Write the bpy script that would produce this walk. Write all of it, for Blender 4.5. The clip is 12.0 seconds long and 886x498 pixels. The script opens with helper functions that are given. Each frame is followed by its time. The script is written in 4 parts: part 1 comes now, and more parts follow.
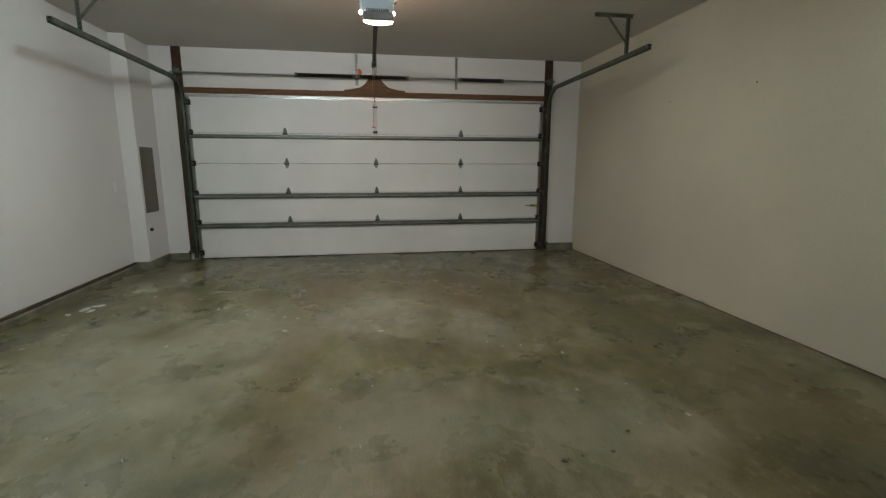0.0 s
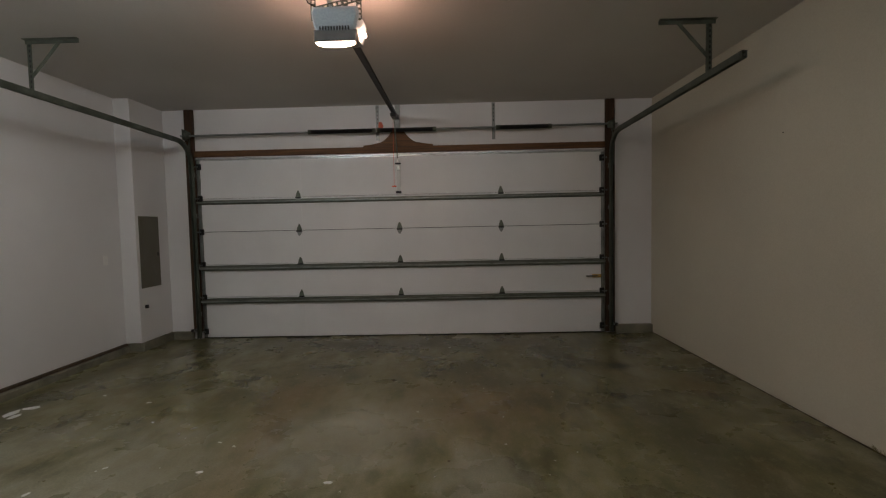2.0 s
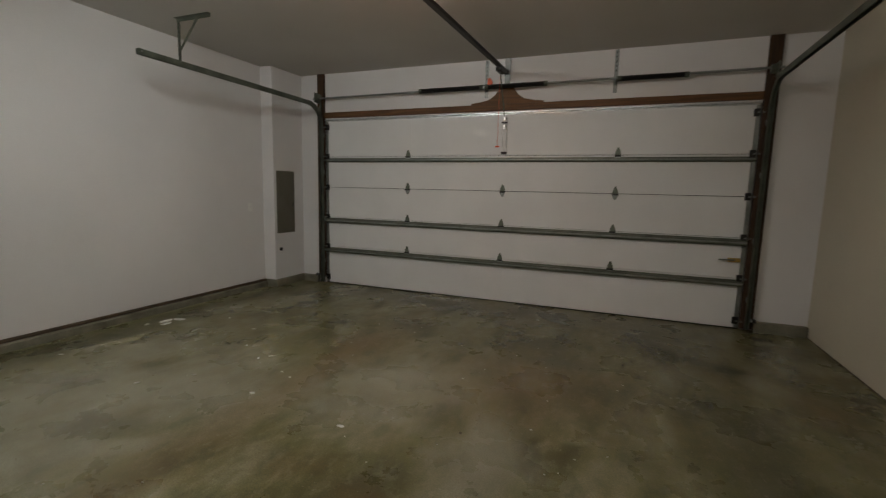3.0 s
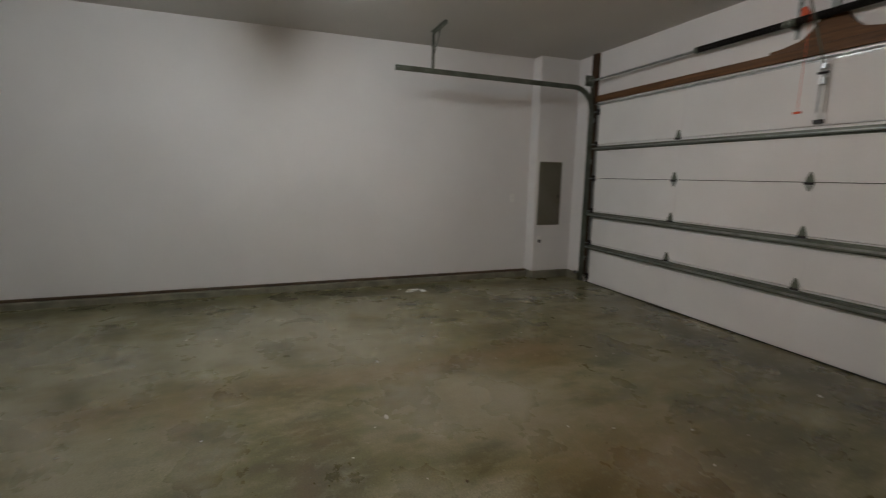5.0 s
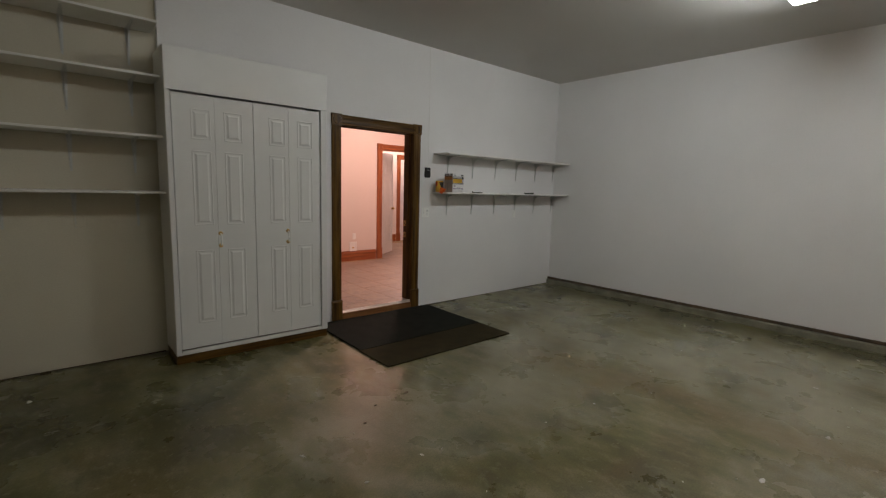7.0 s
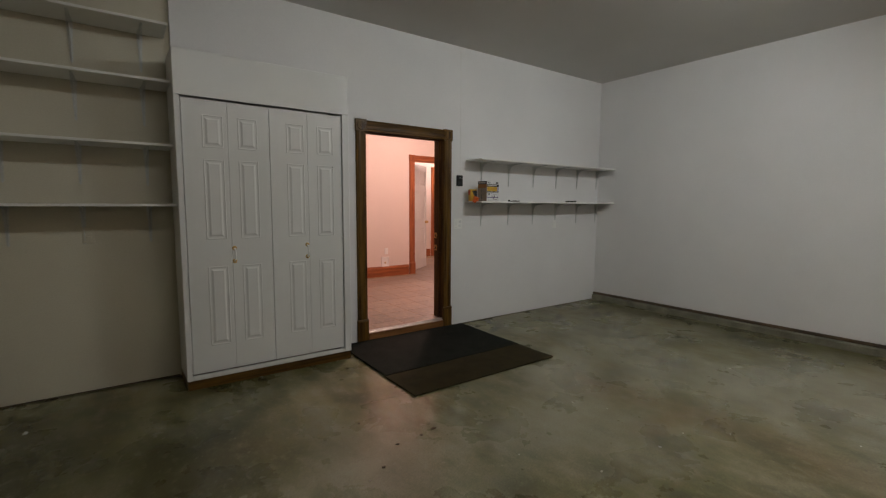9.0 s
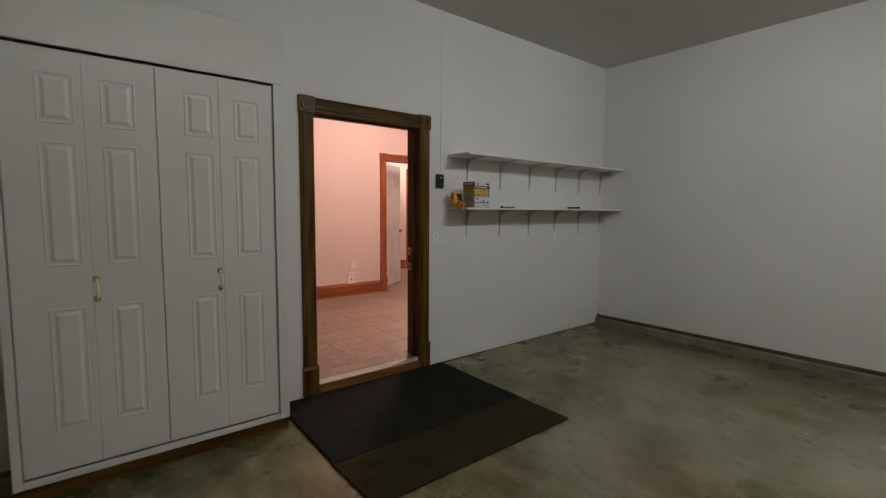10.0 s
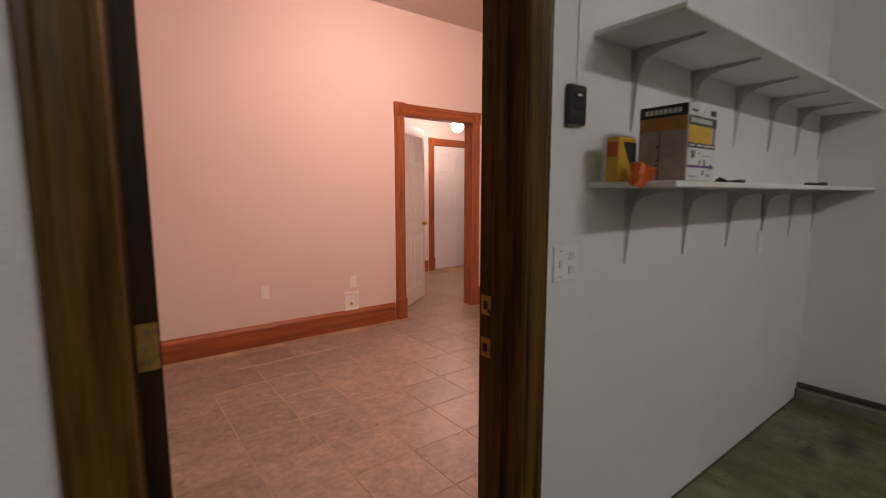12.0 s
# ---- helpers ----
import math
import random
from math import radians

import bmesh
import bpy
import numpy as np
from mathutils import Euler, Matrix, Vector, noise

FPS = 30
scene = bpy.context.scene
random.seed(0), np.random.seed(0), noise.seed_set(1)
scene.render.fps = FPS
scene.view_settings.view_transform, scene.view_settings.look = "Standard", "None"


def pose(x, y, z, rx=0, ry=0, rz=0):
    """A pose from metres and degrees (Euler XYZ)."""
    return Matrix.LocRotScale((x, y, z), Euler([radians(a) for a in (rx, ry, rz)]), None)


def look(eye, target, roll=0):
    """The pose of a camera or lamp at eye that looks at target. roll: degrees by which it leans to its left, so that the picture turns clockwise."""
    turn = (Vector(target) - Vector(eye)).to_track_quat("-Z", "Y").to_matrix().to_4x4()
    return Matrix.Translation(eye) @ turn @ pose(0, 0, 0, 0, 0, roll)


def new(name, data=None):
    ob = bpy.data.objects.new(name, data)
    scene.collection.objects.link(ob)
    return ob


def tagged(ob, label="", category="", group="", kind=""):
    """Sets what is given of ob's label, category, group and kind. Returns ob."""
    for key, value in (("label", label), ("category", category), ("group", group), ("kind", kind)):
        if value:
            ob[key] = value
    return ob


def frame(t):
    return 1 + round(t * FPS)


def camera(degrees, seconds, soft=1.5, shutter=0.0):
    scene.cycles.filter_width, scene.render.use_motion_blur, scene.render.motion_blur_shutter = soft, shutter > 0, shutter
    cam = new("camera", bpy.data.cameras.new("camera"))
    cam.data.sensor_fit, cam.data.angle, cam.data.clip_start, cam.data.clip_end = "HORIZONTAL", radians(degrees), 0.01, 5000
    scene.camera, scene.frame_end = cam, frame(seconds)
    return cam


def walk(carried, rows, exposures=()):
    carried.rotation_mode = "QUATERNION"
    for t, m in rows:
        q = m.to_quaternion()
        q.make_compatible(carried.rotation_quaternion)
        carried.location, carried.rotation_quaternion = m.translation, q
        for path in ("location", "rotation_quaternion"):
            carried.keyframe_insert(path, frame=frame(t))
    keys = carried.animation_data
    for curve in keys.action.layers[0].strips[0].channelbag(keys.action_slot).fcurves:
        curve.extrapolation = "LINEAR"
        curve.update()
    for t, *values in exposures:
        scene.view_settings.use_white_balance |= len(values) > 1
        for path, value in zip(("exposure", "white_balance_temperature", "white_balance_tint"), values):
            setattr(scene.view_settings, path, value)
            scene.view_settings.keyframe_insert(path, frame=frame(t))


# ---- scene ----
cam = camera(88.6, 12.0, soft=1.2, shutter=0.3)
PATH = [
    (0, (0.237, 0.182, 1.457), (0.545, 2.124, 1.093), 0.1),
    (0.5, (0.393, 0.519, 1.5), (0.581, 2.498, 1.288), -0.0),
    (0.8, (0.487, 0.731, 1.528), (0.634, 2.719, 1.418), -0.3),
    (1, (0.55, 0.873, 1.547), (0.674, 2.866, 1.449), -0.5),
    (1.5, (0.78, 1.188, 1.538), (0.827, 3.186, 1.46), -1.0),
    (2, (1.055, 1.487, 1.501), (1.011, 3.483, 1.397), -1.2),
    (2.2, (1.209, 1.590, 1.490), (1.097, 3.585, 1.390), -1.9),
    (2.5, (1.464, 1.634, 1.489), (1.148, 3.602, 1.317), 0.3),
    (2.7, (1.617, 1.689, 1.478), (1.12, 3.615, 1.263), 1.0),
    (4.3, (2.665, 2.872, 1.463), (1.222, 4.222, 1.153), 1.0),
    (4.5, (2.738, 3.051, 1.463), (1.185, 4.274, 1.161), 1.0),
    (5, (2.828, 3.458, 1.472), (0.982, 4.159, 1.153), 1.1),
    (5.5, (2.792, 3.802, 1.491), (0.812, 3.839, 1.209), 1.4),
    (6, (2.812, 4.061, 1.466), (1.014, 3.225, 1.2), 1.0),
    (6.2, (2.815, 4.181, 1.450), (1.167, 3.082, 1.173), 1.0),
    (6.5, (2.917, 4.327, 1.449), (1.464, 2.984, 1.153), 1.6),
    (7, (3.018, 4.628, 1.464), (1.724, 3.125, 1.204), 1.6),
    (7.2, (3.073, 4.706, 1.462), (1.813, 3.172, 1.214), 1.2),
    (8.8, (2.796, 4.467, 1.41), (1.646, 2.844, 1.201), 0.6),
    (9, (2.711, 4.341, 1.396), (1.546, 2.728, 1.2), 0.3),
    (9.5, (2.386, 3.905, 1.392), (1.177, 2.321, 1.222), 0.7),
    (10, (2.037, 3.427, 1.408), (0.79, 1.872, 1.237), 0.4),
    (10.5, (1.683, 2.869, 1.393), (0.495, 1.266, 1.247), -0.5),
    (11, (1.34, 2.293, 1.409), (0.121, 0.719, 1.218), -1.3),
    (11.5, (1.005, 1.679, 1.413), (-0.179, 0.079, 1.215), -1.3),
    (12, (0.71, 1.127, 1.395), (-0.493, -0.453, 1.153), 0.0),
]
EXPOSURES = [(0, 0.58, 6000, 2), (1.0, 0.06, 6150, 13), (1.5, -0.05, 6250, 15), (2.0, -0.20, 6330, 13), (2.5, -0.04, 6550, 9), (4.5, 0.10, 6250, 15), (5.0, 0.15, 6270, 12), (5.5, 0.29, 6300, 8),
             (6.2, 0.12, 6330, 10), (6.5, 0.06, 6330, 10), (7, 0.13, 6330, 10), (9, 0.12, 6330, 10), (10, -0.03, 6330, 10), (10.5, 0.0, 6430, 12), (11.5, -0.06, 6520, 13), (12, -0.04, 6560, 13)]
walk(cam, [(t, look(eye, target, roll)) for t, eye, target, roll in PATH], EXPOSURES)

# ---- light levels ----
TUBE = 23.5           # wrap fixtures, cool white
OPENER = 85.0         # bulb in the door opener, warm
HOUSE = 700.0         # room lamp behind the doorway, warm pink
HALL = 180.0
world = bpy.data.worlds.new("world")
scene.world = world
world.use_nodes = True
world.node_tree.nodes["Background"].inputs[0].default_value = (0.02, 0.022, 0.025, 1)
world.node_tree.nodes["Background"].inputs[1].default_value = 0.05


# ---- materials ----
def mat(name, c1, c2=None, rough=0.6, metal=0.0, scale=3.0, fine=60.0, bump=0.1, rvar=0.1, stretch=(1, 1, 1), spec=0.5, fineamt=0.25, coat=0.0):
    """Two-scale procedural surface: broad tint c1-c2, fine grain, relief and gloss variation."""
    m = bpy.data.materials.new(name)
    m.use_nodes = True
    nt = m.node_tree
    N, L = nt.nodes, nt.links
    b = N["Principled BSDF"]
    c2 = c2 or tuple(v * 0.85 for v in c1)
    tc = N.new("ShaderNodeTexCoord")
    mp = N.new("ShaderNodeMapping")
    mp.inputs["Scale"].default_value = stretch
    L.new(tc.outputs["Object"], mp.inputs["Vector"])
    n1 = N.new("ShaderNodeTexNoise")
    n1.inputs["Scale"].default_value, n1.inputs["Detail"].default_value = scale, 5
    n2 = N.new("ShaderNodeTexNoise")
    n2.inputs["Scale"].default_value, n2.inputs["Detail"].default_value = fine, 3
    for n in (n1, n2):
        L.new(mp.outputs[0], n.inputs["Vector"])
    ramp = N.new("ShaderNodeValToRGB")
    ramp.color_ramp.elements[0].position, ramp.color_ramp.elements[1].position = 0.32, 0.68
    ramp.color_ramp.elements[0].color, ramp.color_ramp.elements[1].color = (*c2, 1), (*c1, 1)
    L.new(n1.outputs[0], ramp.inputs[0])
    mix = N.new("ShaderNodeMix")
    mix.data_type, mix.blend_type = "RGBA", "OVERLAY"
    mix.inputs[0].default_value = fineamt
    L.new(ramp.outputs[0], mix.inputs[6])
    L.new(n2.outputs[0], mix.inputs[7])
    L.new(mix.outputs[2], b.inputs["Base Color"])
    rm = N.new("ShaderNodeMapRange")
    rm.inputs[3].default_value, rm.inputs[4].default_value = max(0.03, rough - rvar), min(1, rough + rvar)
    L.new(n1.outputs[0], rm.inputs[0])
    L.new(rm.outputs[0], b.inputs["Roughness"])
    b.inputs["Metallic"].default_value = metal
    b.inputs["Specular IOR Level"].default_value = spec
    b.inputs["Coat Weight"].default_value = coat
    b.inputs["Coat Roughness"].default_value = 0.15
    if bump:
        bp = N.new("ShaderNodeBump")
        bp.inputs["Strength"].default_value, bp.inputs["Distance"].default_value = bump, 0.004
        L.new(n2.outputs[0], bp.inputs["Height"])
        L.new(bp.outputs[0], b.inputs["Normal"])
    return m


def wood(name, c1, c2, axis, rough=0.35, coat=0.3, spec=0.35):
    """Stained timber whose grain runs along axis x, y or z."""
    st = [22, 22, 22]
    st["xyz".index(axis)] = 1.3
    return mat(name, c1, c2, rough, scale=1.6, fine=9, bump=0.15, stretch=st, fineamt=0.4, coat=coat, spec=spec)


def glow(name, colour, strength):
    m = bpy.data.materials.new(name)
    m.use_nodes = True
    b = m.node_tree.nodes["Principled BSDF"]
    b.inputs["Base Color"].default_value = (0.9, 0.9, 0.88, 1)
    b.inputs["Emission Color"].default_value = (*colour, 1)
    b.inputs["Emission Strength"].default_value = strength
    return m


def concrete(name):
    """Old sealed slab: olive-grey, with brown and dark oil stains, pale worn patches, semi-gloss."""
    m = bpy.data.materials.new(name)
    m.use_nodes = True
    nt = m.node_tree
    N, L = nt.nodes, nt.links
    b = N["Principled BSDF"]
    tc = N.new("ShaderNodeTexCoord")

    def tex(scale, detail, rough=0.55, dist=0.0, off=(0, 0, 0), st=(1, 1, 1)):
        mp = N.new("ShaderNodeMapping")
        mp.inputs["Location"].default_value, mp.inputs["Scale"].default_value = off, st
        L.new(tc.outputs["Object"], mp.inputs["Vector"])
        n = N.new("ShaderNodeTexNoise")
        n.inputs["Scale"].default_value, n.inputs["Detail"].default_value = scale, detail
        n.inputs["Roughness"].default_value, n.inputs["Distortion"].default_value = rough, dist
        L.new(mp.outputs[0], n.inputs["Vector"])
        return n.outputs[0]

    def span(v, lo, hi):
        r = N.new("ShaderNodeMapRange")
        r.interpolation_type = "SMOOTHSTEP"
        r.inputs[1].default_value, r.inputs[2].default_value = lo, hi
        L.new(v, r.inputs[0])
        return r.outputs[0]

    def calc(op, a, c):
        n = N.new("ShaderNodeMath")
        n.operation = op
        for k, v in enumerate((a, c)):
            if isinstance(v, (int, float)):
                n.inputs[k].default_value = v
            else:
                L.new(v, n.inputs[k])
        return n.outputs[0]

    def blend(fac, a, c, amount=1.0, mode="MIX"):
        n = N.new("ShaderNodeMix")
        n.data_type, n.blend_type = "RGBA", mode
        L.new(calc("MULTIPLY", fac, amount), n.inputs[0])
        for k, v in ((6, a), (7, c)):
            if isinstance(v, tuple):
                n.inputs[k].default_value = (*v, 1)
            else:
                L.new(v, n.inputs[k])
        return n.outputs[2]

    def spot(x, y, rx, ry, warp, turn=0, lo=0.45, hi=1.05, ragged=1.8):
        """A soft-edged stain of uneven outline at x, y."""
        mp = N.new("ShaderNodeMapping")
        mp.vector_type = "TEXTURE"
        mp.inputs["Location"].default_value, mp.inputs["Scale"].default_value = (x, y, 0), (rx, ry, 50)
        mp.inputs["Rotation"].default_value = (0, 0, radians(turn))
        L.new(tc.outputs["Object"], mp.inputs["Vector"])
        ln = N.new("ShaderNodeVectorMath")
        ln.operation = "LENGTH"
        L.new(mp.outputs[0], ln.inputs[0])
        d = calc("ADD", ln.outputs["Value"], calc("MULTIPLY", calc("SUBTRACT", warp, 0.5), ragged))
        return calc("SUBTRACT", 1.0, span(d, lo, hi))

    big, mid, low = tex(0.6, 7, 0.6, 0.2), tex(1.7, 7, 0.58, 0.15, (4, 2, 0)), tex(4.6, 7, 0.58, 0.1, (1, 7, 0))
    cloud, wisp = tex(2.3, 7, 0.54, 0.1, (9, 1, 0), (1.5, 0.75, 1)), tex(5.2, 7, 0.56, 0.1, (2, 5, 0), (1.4, 0.75, 1))
    clump, mottle = tex(7.5, 8, 0.64, 0.1, (2, 5, 0)), tex(13, 7, 0.6, 0.0, (6, 4, 0), (1.2, 0.85, 1))
    grain, speck = tex(95, 4, 0.7), tex(28, 3, 0.5, 0.2, (3, 3, 3))
    edge = calc("ADD", calc("MULTIPLY", mid, 0.55), calc("MULTIPLY", wisp, 0.45))
    col = blend(span(big, 0.40, 0.60), (0.112, 0.106, 0.050), (0.166, 0.156, 0.088))
    col = blend(span(mid, 0.48, 0.74), col, (0.115, 0.083, 0.042), 0.6)
    col = blend(span(mid, 0.50, 0.28), col, (0.205, 0.195, 0.14), 0.5)
    col = blend(span(cloud, 0.45, 0.74), col, (0.040, 0.038, 0.016), 0.92)
    col = blend(span(cloud, 0.50, 0.28), col, (0.245, 0.234, 0.172), 0.68)
    col = blend(span(wisp, 0.47, 0.76), col, (0.044, 0.042, 0.018), 0.75)
    col = blend(span(wisp, 0.50, 0.26), col, (0.250, 0.240, 0.182), 0.55)
    # brown lanes left by tyres
    for x, y, rx, ry, turn in ((-0.37, 4.2, 0.22, 2.3, 0), (1.25, 5.2, 0.8, 0.8, 0), (-0.23, 2.3, 0.3, 0.4, 0), (0.76, 3.57, 0.26, 0.09, 0), (-0.32, 5.5, 0.4, 0.5, 0), (3.2, 5.65, 0.25, 0.3, 0), (-0.05, 2.89, 0.3, 0.12, 0), (2.95, 2.5, 0.35, 0.5, 10)):
        col = blend(spot(x, y, rx, ry, edge, turn, 0.0, 1.4, 2.4), col, (0.120, 0.080, 0.040), 0.55)
    # worn pale patches; the one at (1.55, 2.35) also paints in doorway light
    for x, y, rx, ry, turn in ((-0.95, 4.15, 0.75, 0.7, 0), (-1.3, 3.0, 0.7, 0.5, 0), (-1.9, 3.4, 0.45, 0.7, 0), (-1.4, 3.75, 0.5, 0.5, 0), (0.3, 4.7, 0.6, 0.8, 0), (1.2, 4.0, 0.3, 0.6, 0), (-2.0, 4.4, 0.35, 0.5, 0), (0.5, 2.6, 0.8, 0.5, 0), (1.55, 2.35, 0.55, 0.6, 0), (-0.3, 1.9, 0.8, 0.4, 20), (-1.0, 2.3, 0.6, 0.5, 15), (-1.6, 1.5, 0.7, 0.5, 0)):
        col = blend(spot(x, y, rx, ry, edge, turn, 0.0, 1.4, 2.4), col, (0.245, 0.238, 0.188), 0.66)
    for x, y, rx, ry, turn in ((-0.85, 3.3, 0.38, 0.11, 28), (1.78, 2.93, 0.42, 0.10, -52), (1.8, 2.21, 0.30, 0.11, 5), (-1.06, 3.02, 0.32, 0.14, 30), (-0.2, 1.9, 0.5, 0.14, 20)):
        col = blend(spot(x, y, rx, ry, low, turn, 0.0, 1.4, 3.0), col, (0.27, 0.258, 0.20), 0.6)
    # dark marks, with bands by the curb and garage door, and oily stains
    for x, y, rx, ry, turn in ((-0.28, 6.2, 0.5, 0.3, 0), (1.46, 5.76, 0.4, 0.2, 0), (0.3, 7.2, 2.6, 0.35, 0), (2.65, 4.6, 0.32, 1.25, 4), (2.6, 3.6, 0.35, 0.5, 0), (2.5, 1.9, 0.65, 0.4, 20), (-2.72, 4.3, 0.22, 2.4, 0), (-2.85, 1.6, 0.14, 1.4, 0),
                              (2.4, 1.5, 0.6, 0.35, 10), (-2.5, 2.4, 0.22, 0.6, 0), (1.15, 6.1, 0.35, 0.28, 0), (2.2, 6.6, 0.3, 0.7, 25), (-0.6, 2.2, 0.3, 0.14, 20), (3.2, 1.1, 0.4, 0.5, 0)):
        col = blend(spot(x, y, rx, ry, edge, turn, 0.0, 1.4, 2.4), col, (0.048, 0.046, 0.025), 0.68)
    for x, y, rx, ry, turn in ((-0.93, 3.55, 0.30, 0.09, 5), (-1.13, 3.42, 0.10, 0.20, 20), (0.7, 3.62, 0.18, 0.11, 0), (0.67, 3.0, 0.13, 0.17, 0), (1.17, 2.84, 0.17, 0.12, 0), (1.6, 3.22, 0.30, 0.07, -50), (3.36, 4.28, 0.15, 0.1, 0), (2.8, 1.0, 0.25, 0.1, 10), (2.35, 0.7, 0.3, 0.08, 0)):
        col = blend(spot(x, y, rx, ry, wisp, turn, -0.2, 1.5, 2.0), col, (0.055, 0.050, 0.030), 0.62)
    for x, y, rx, ry, turn in ((-2.27, 0.49, 0.13, 0.06, 15), (-2.54, 0.60, 0.19, 0.09, 20), (-2.44, 0.92, 0.20, 0.05, 25), (-2.25, 0.86, 0.16, 0.05, 30), (-1.72, 0.68, 0.24, 0.05, 35), (-0.7, 0.62, 0.16, 0.05, 30), (2.75, 6.2, 0.2, 0.14, 0)):
        col = blend(spot(x, y, rx * 1.15, ry * 1.15, clump, turn, 0.2, 1.15, 1.6), col, (0.022, 0.021, 0.010), 0.85)
    col = blend(span(mottle, 0.52, 0.66), col, (0.062, 0.058, 0.032), 0.12)
    col = blend(span(mottle, 0.47, 0.34), col, (0.245, 0.235, 0.180), 0.28)
    col = blend(span(clump, 0.55, 0.70), col, (0.050, 0.047, 0.025), 0.10)
    col = blend(span(clump, 0.45, 0.30), col, (0.26, 0.248, 0.19), 0.25)
    col = blend(span(speck, 0.66, 0.74), col, (0.33, 0.32, 0.28), 0.35)
    mix = N.new("ShaderNodeMix")
    mix.data_type, mix.blend_type = "RGBA", "OVERLAY"
    mix.inputs[0].default_value = 0.75
    L.new(col, mix.inputs[6])
    L.new(grain, mix.inputs[7])
    hs = N.new("ShaderNodeHueSaturation")
    hs.inputs["Saturation"].default_value, hs.inputs["Value"].default_value = 1.24, 1.06
    L.new(mix.outputs[2], hs.inputs["Color"])
    L.new(hs.outputs[0], b.inputs["Base Color"])
    r = N.new("ShaderNodeMapRange")
    r.inputs[1].default_value, r.inputs[2].default_value, r.inputs[3].default_value, r.inputs[4].default_value = 0.3, 0.7, 0.19, 0.40
    L.new(mid, r.inputs[0])
    L.new(r.outputs[0], b.inputs["Roughness"])
    b.inputs["Specular IOR Level"].default_value = 0.5
    bp = N.new("ShaderNodeBump")
    bp.inputs["Strength"].default_value, bp.inputs["Distance"].default_value = 0.25, 0.006
    L.new(calc("ADD", calc("MULTIPLY", low, 0.2), calc("MULTIPLY", grain, 0.25)), bp.inputs["Height"])
    L.new(bp.outputs[0], b.inputs["Normal"])
    return m


M_WALL = mat("wall_paint", (0.765, 0.757, 0.757), (0.705, 0.697, 0.697), 0.55, scale=0.9, fine=120, bump=0.3, fineamt=0.16, spec=0.35)
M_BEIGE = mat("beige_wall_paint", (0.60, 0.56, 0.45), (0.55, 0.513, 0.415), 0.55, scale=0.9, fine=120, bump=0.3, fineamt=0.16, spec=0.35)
M_CEIL = mat("ceiling_paint", (0.62, 0.602, 0.572), (0.565, 0.548, 0.52), 0.75, scale=0.8, fine=85, bump=0.6, fineamt=0.12, spec=0.25)
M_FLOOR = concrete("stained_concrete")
M_CURB = mat("curb_concrete", (0.23, 0.22, 0.165), (0.12, 0.115, 0.08), 0.8, scale=5, fine=70, bump=0.4)
M_SILL = mat("sill_timber", (0.10, 0.066, 0.035), (0.042, 0.03, 0.018), 0.8, scale=6, fine=40, bump=0.3)
M_GDOOR = mat("door_skin", (0.78, 0.785, 0.785), (0.71, 0.715, 0.715), 0.5, scale=1.2, fine=70, bump=0.12, fineamt=0.1, spec=0.4)
M_STEEL = mat("galvanised_steel", (0.34, 0.36, 0.35), (0.22, 0.235, 0.225), 0.42, 0.85, 9, 60, 0.05)
M_TRACK = mat("dull_track_steel", (0.18, 0.20, 0.165), (0.105, 0.12, 0.095), 0.5, 0.75, 7, 50, 0.06)
M_ZINC = mat("bright_zinc", (0.62, 0.64, 0.64), (0.45, 0.47, 0.48), 0.35, 0.9, 20, 90, 0.05)
M_BLACK = mat("black_steel", (0.02, 0.02, 0.02), (0.012, 0.012, 0.012), 0.5, 0.3, 10, 60, 0.1)
M_PLASTIC = mat("black_plastic", (0.016, 0.016, 0.017), (0.011, 0.011, 0.012), 0.35, 0, 10, 80, 0.05)
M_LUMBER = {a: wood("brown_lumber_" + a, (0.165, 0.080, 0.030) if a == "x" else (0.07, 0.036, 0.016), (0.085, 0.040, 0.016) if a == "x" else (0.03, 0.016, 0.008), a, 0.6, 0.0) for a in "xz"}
M_OAK = {a: wood("dark_oak_" + a, (0.14, 0.072, 0.0125), (0.036, 0.0165, 0.004), a, 0.38, 0.0, 0.2) for a in "xyz"}
M_LEAF = wood("dark_door_leaf", (0.045, 0.021, 0.007), (0.016, 0.008, 0.003), "z", 0.45, 0.0, 0.2)
M_OAKSILL = wood("oak_sill", (0.24, 0.11, 0.035), (0.12, 0.052, 0.016), "x", 0.5, 0.0, 0.3)
M_CHERRY = {a: wood("cherry_trim_" + a, (0.34, 0.105, 0.032), (0.20, 0.055, 0.017), a, 0.38, 0.35) for a in "xyz"}
M_WHITE = mat("white_gloss_paint", (0.715, 0.715, 0.70), (0.665, 0.665, 0.65), 0.36, 0, 1.5, 120, 0.06, fineamt=0.05)
M_BRKT = mat("grey_bracket_paint", (0.60, 0.61, 0.595), (0.50, 0.51, 0.50), 0.45, 0.1, 9, 60, 0.05)
M_SHELF = mat("shelf_paint", (0.80, 0.79, 0.76), (0.72, 0.71, 0.675), 0.5, 0, 4, 60, 0.1, fineamt=0.12)
M_RUBBER = mat("black_mat", (0.0165, 0.0185, 0.0145), (0.0095, 0.011, 0.0085), 0.95, 0, 8, 220, 0.9, rvar=0.05, fineamt=0.5, spec=0.12)
M_MATBR = mat("brown_mat", (0.038, 0.030, 0.013), (0.023, 0.0185, 0.009), 0.95, 0, 8, 200, 0.9, rvar=0.05, fineamt=0.5, spec=0.12)
M_HWALL = mat("house_wall_paint", (0.71, 0.625, 0.575), (0.68, 0.595, 0.545), 0.6, 0, 0.8, 150, 0.15, fineamt=0.05, spec=0.3)
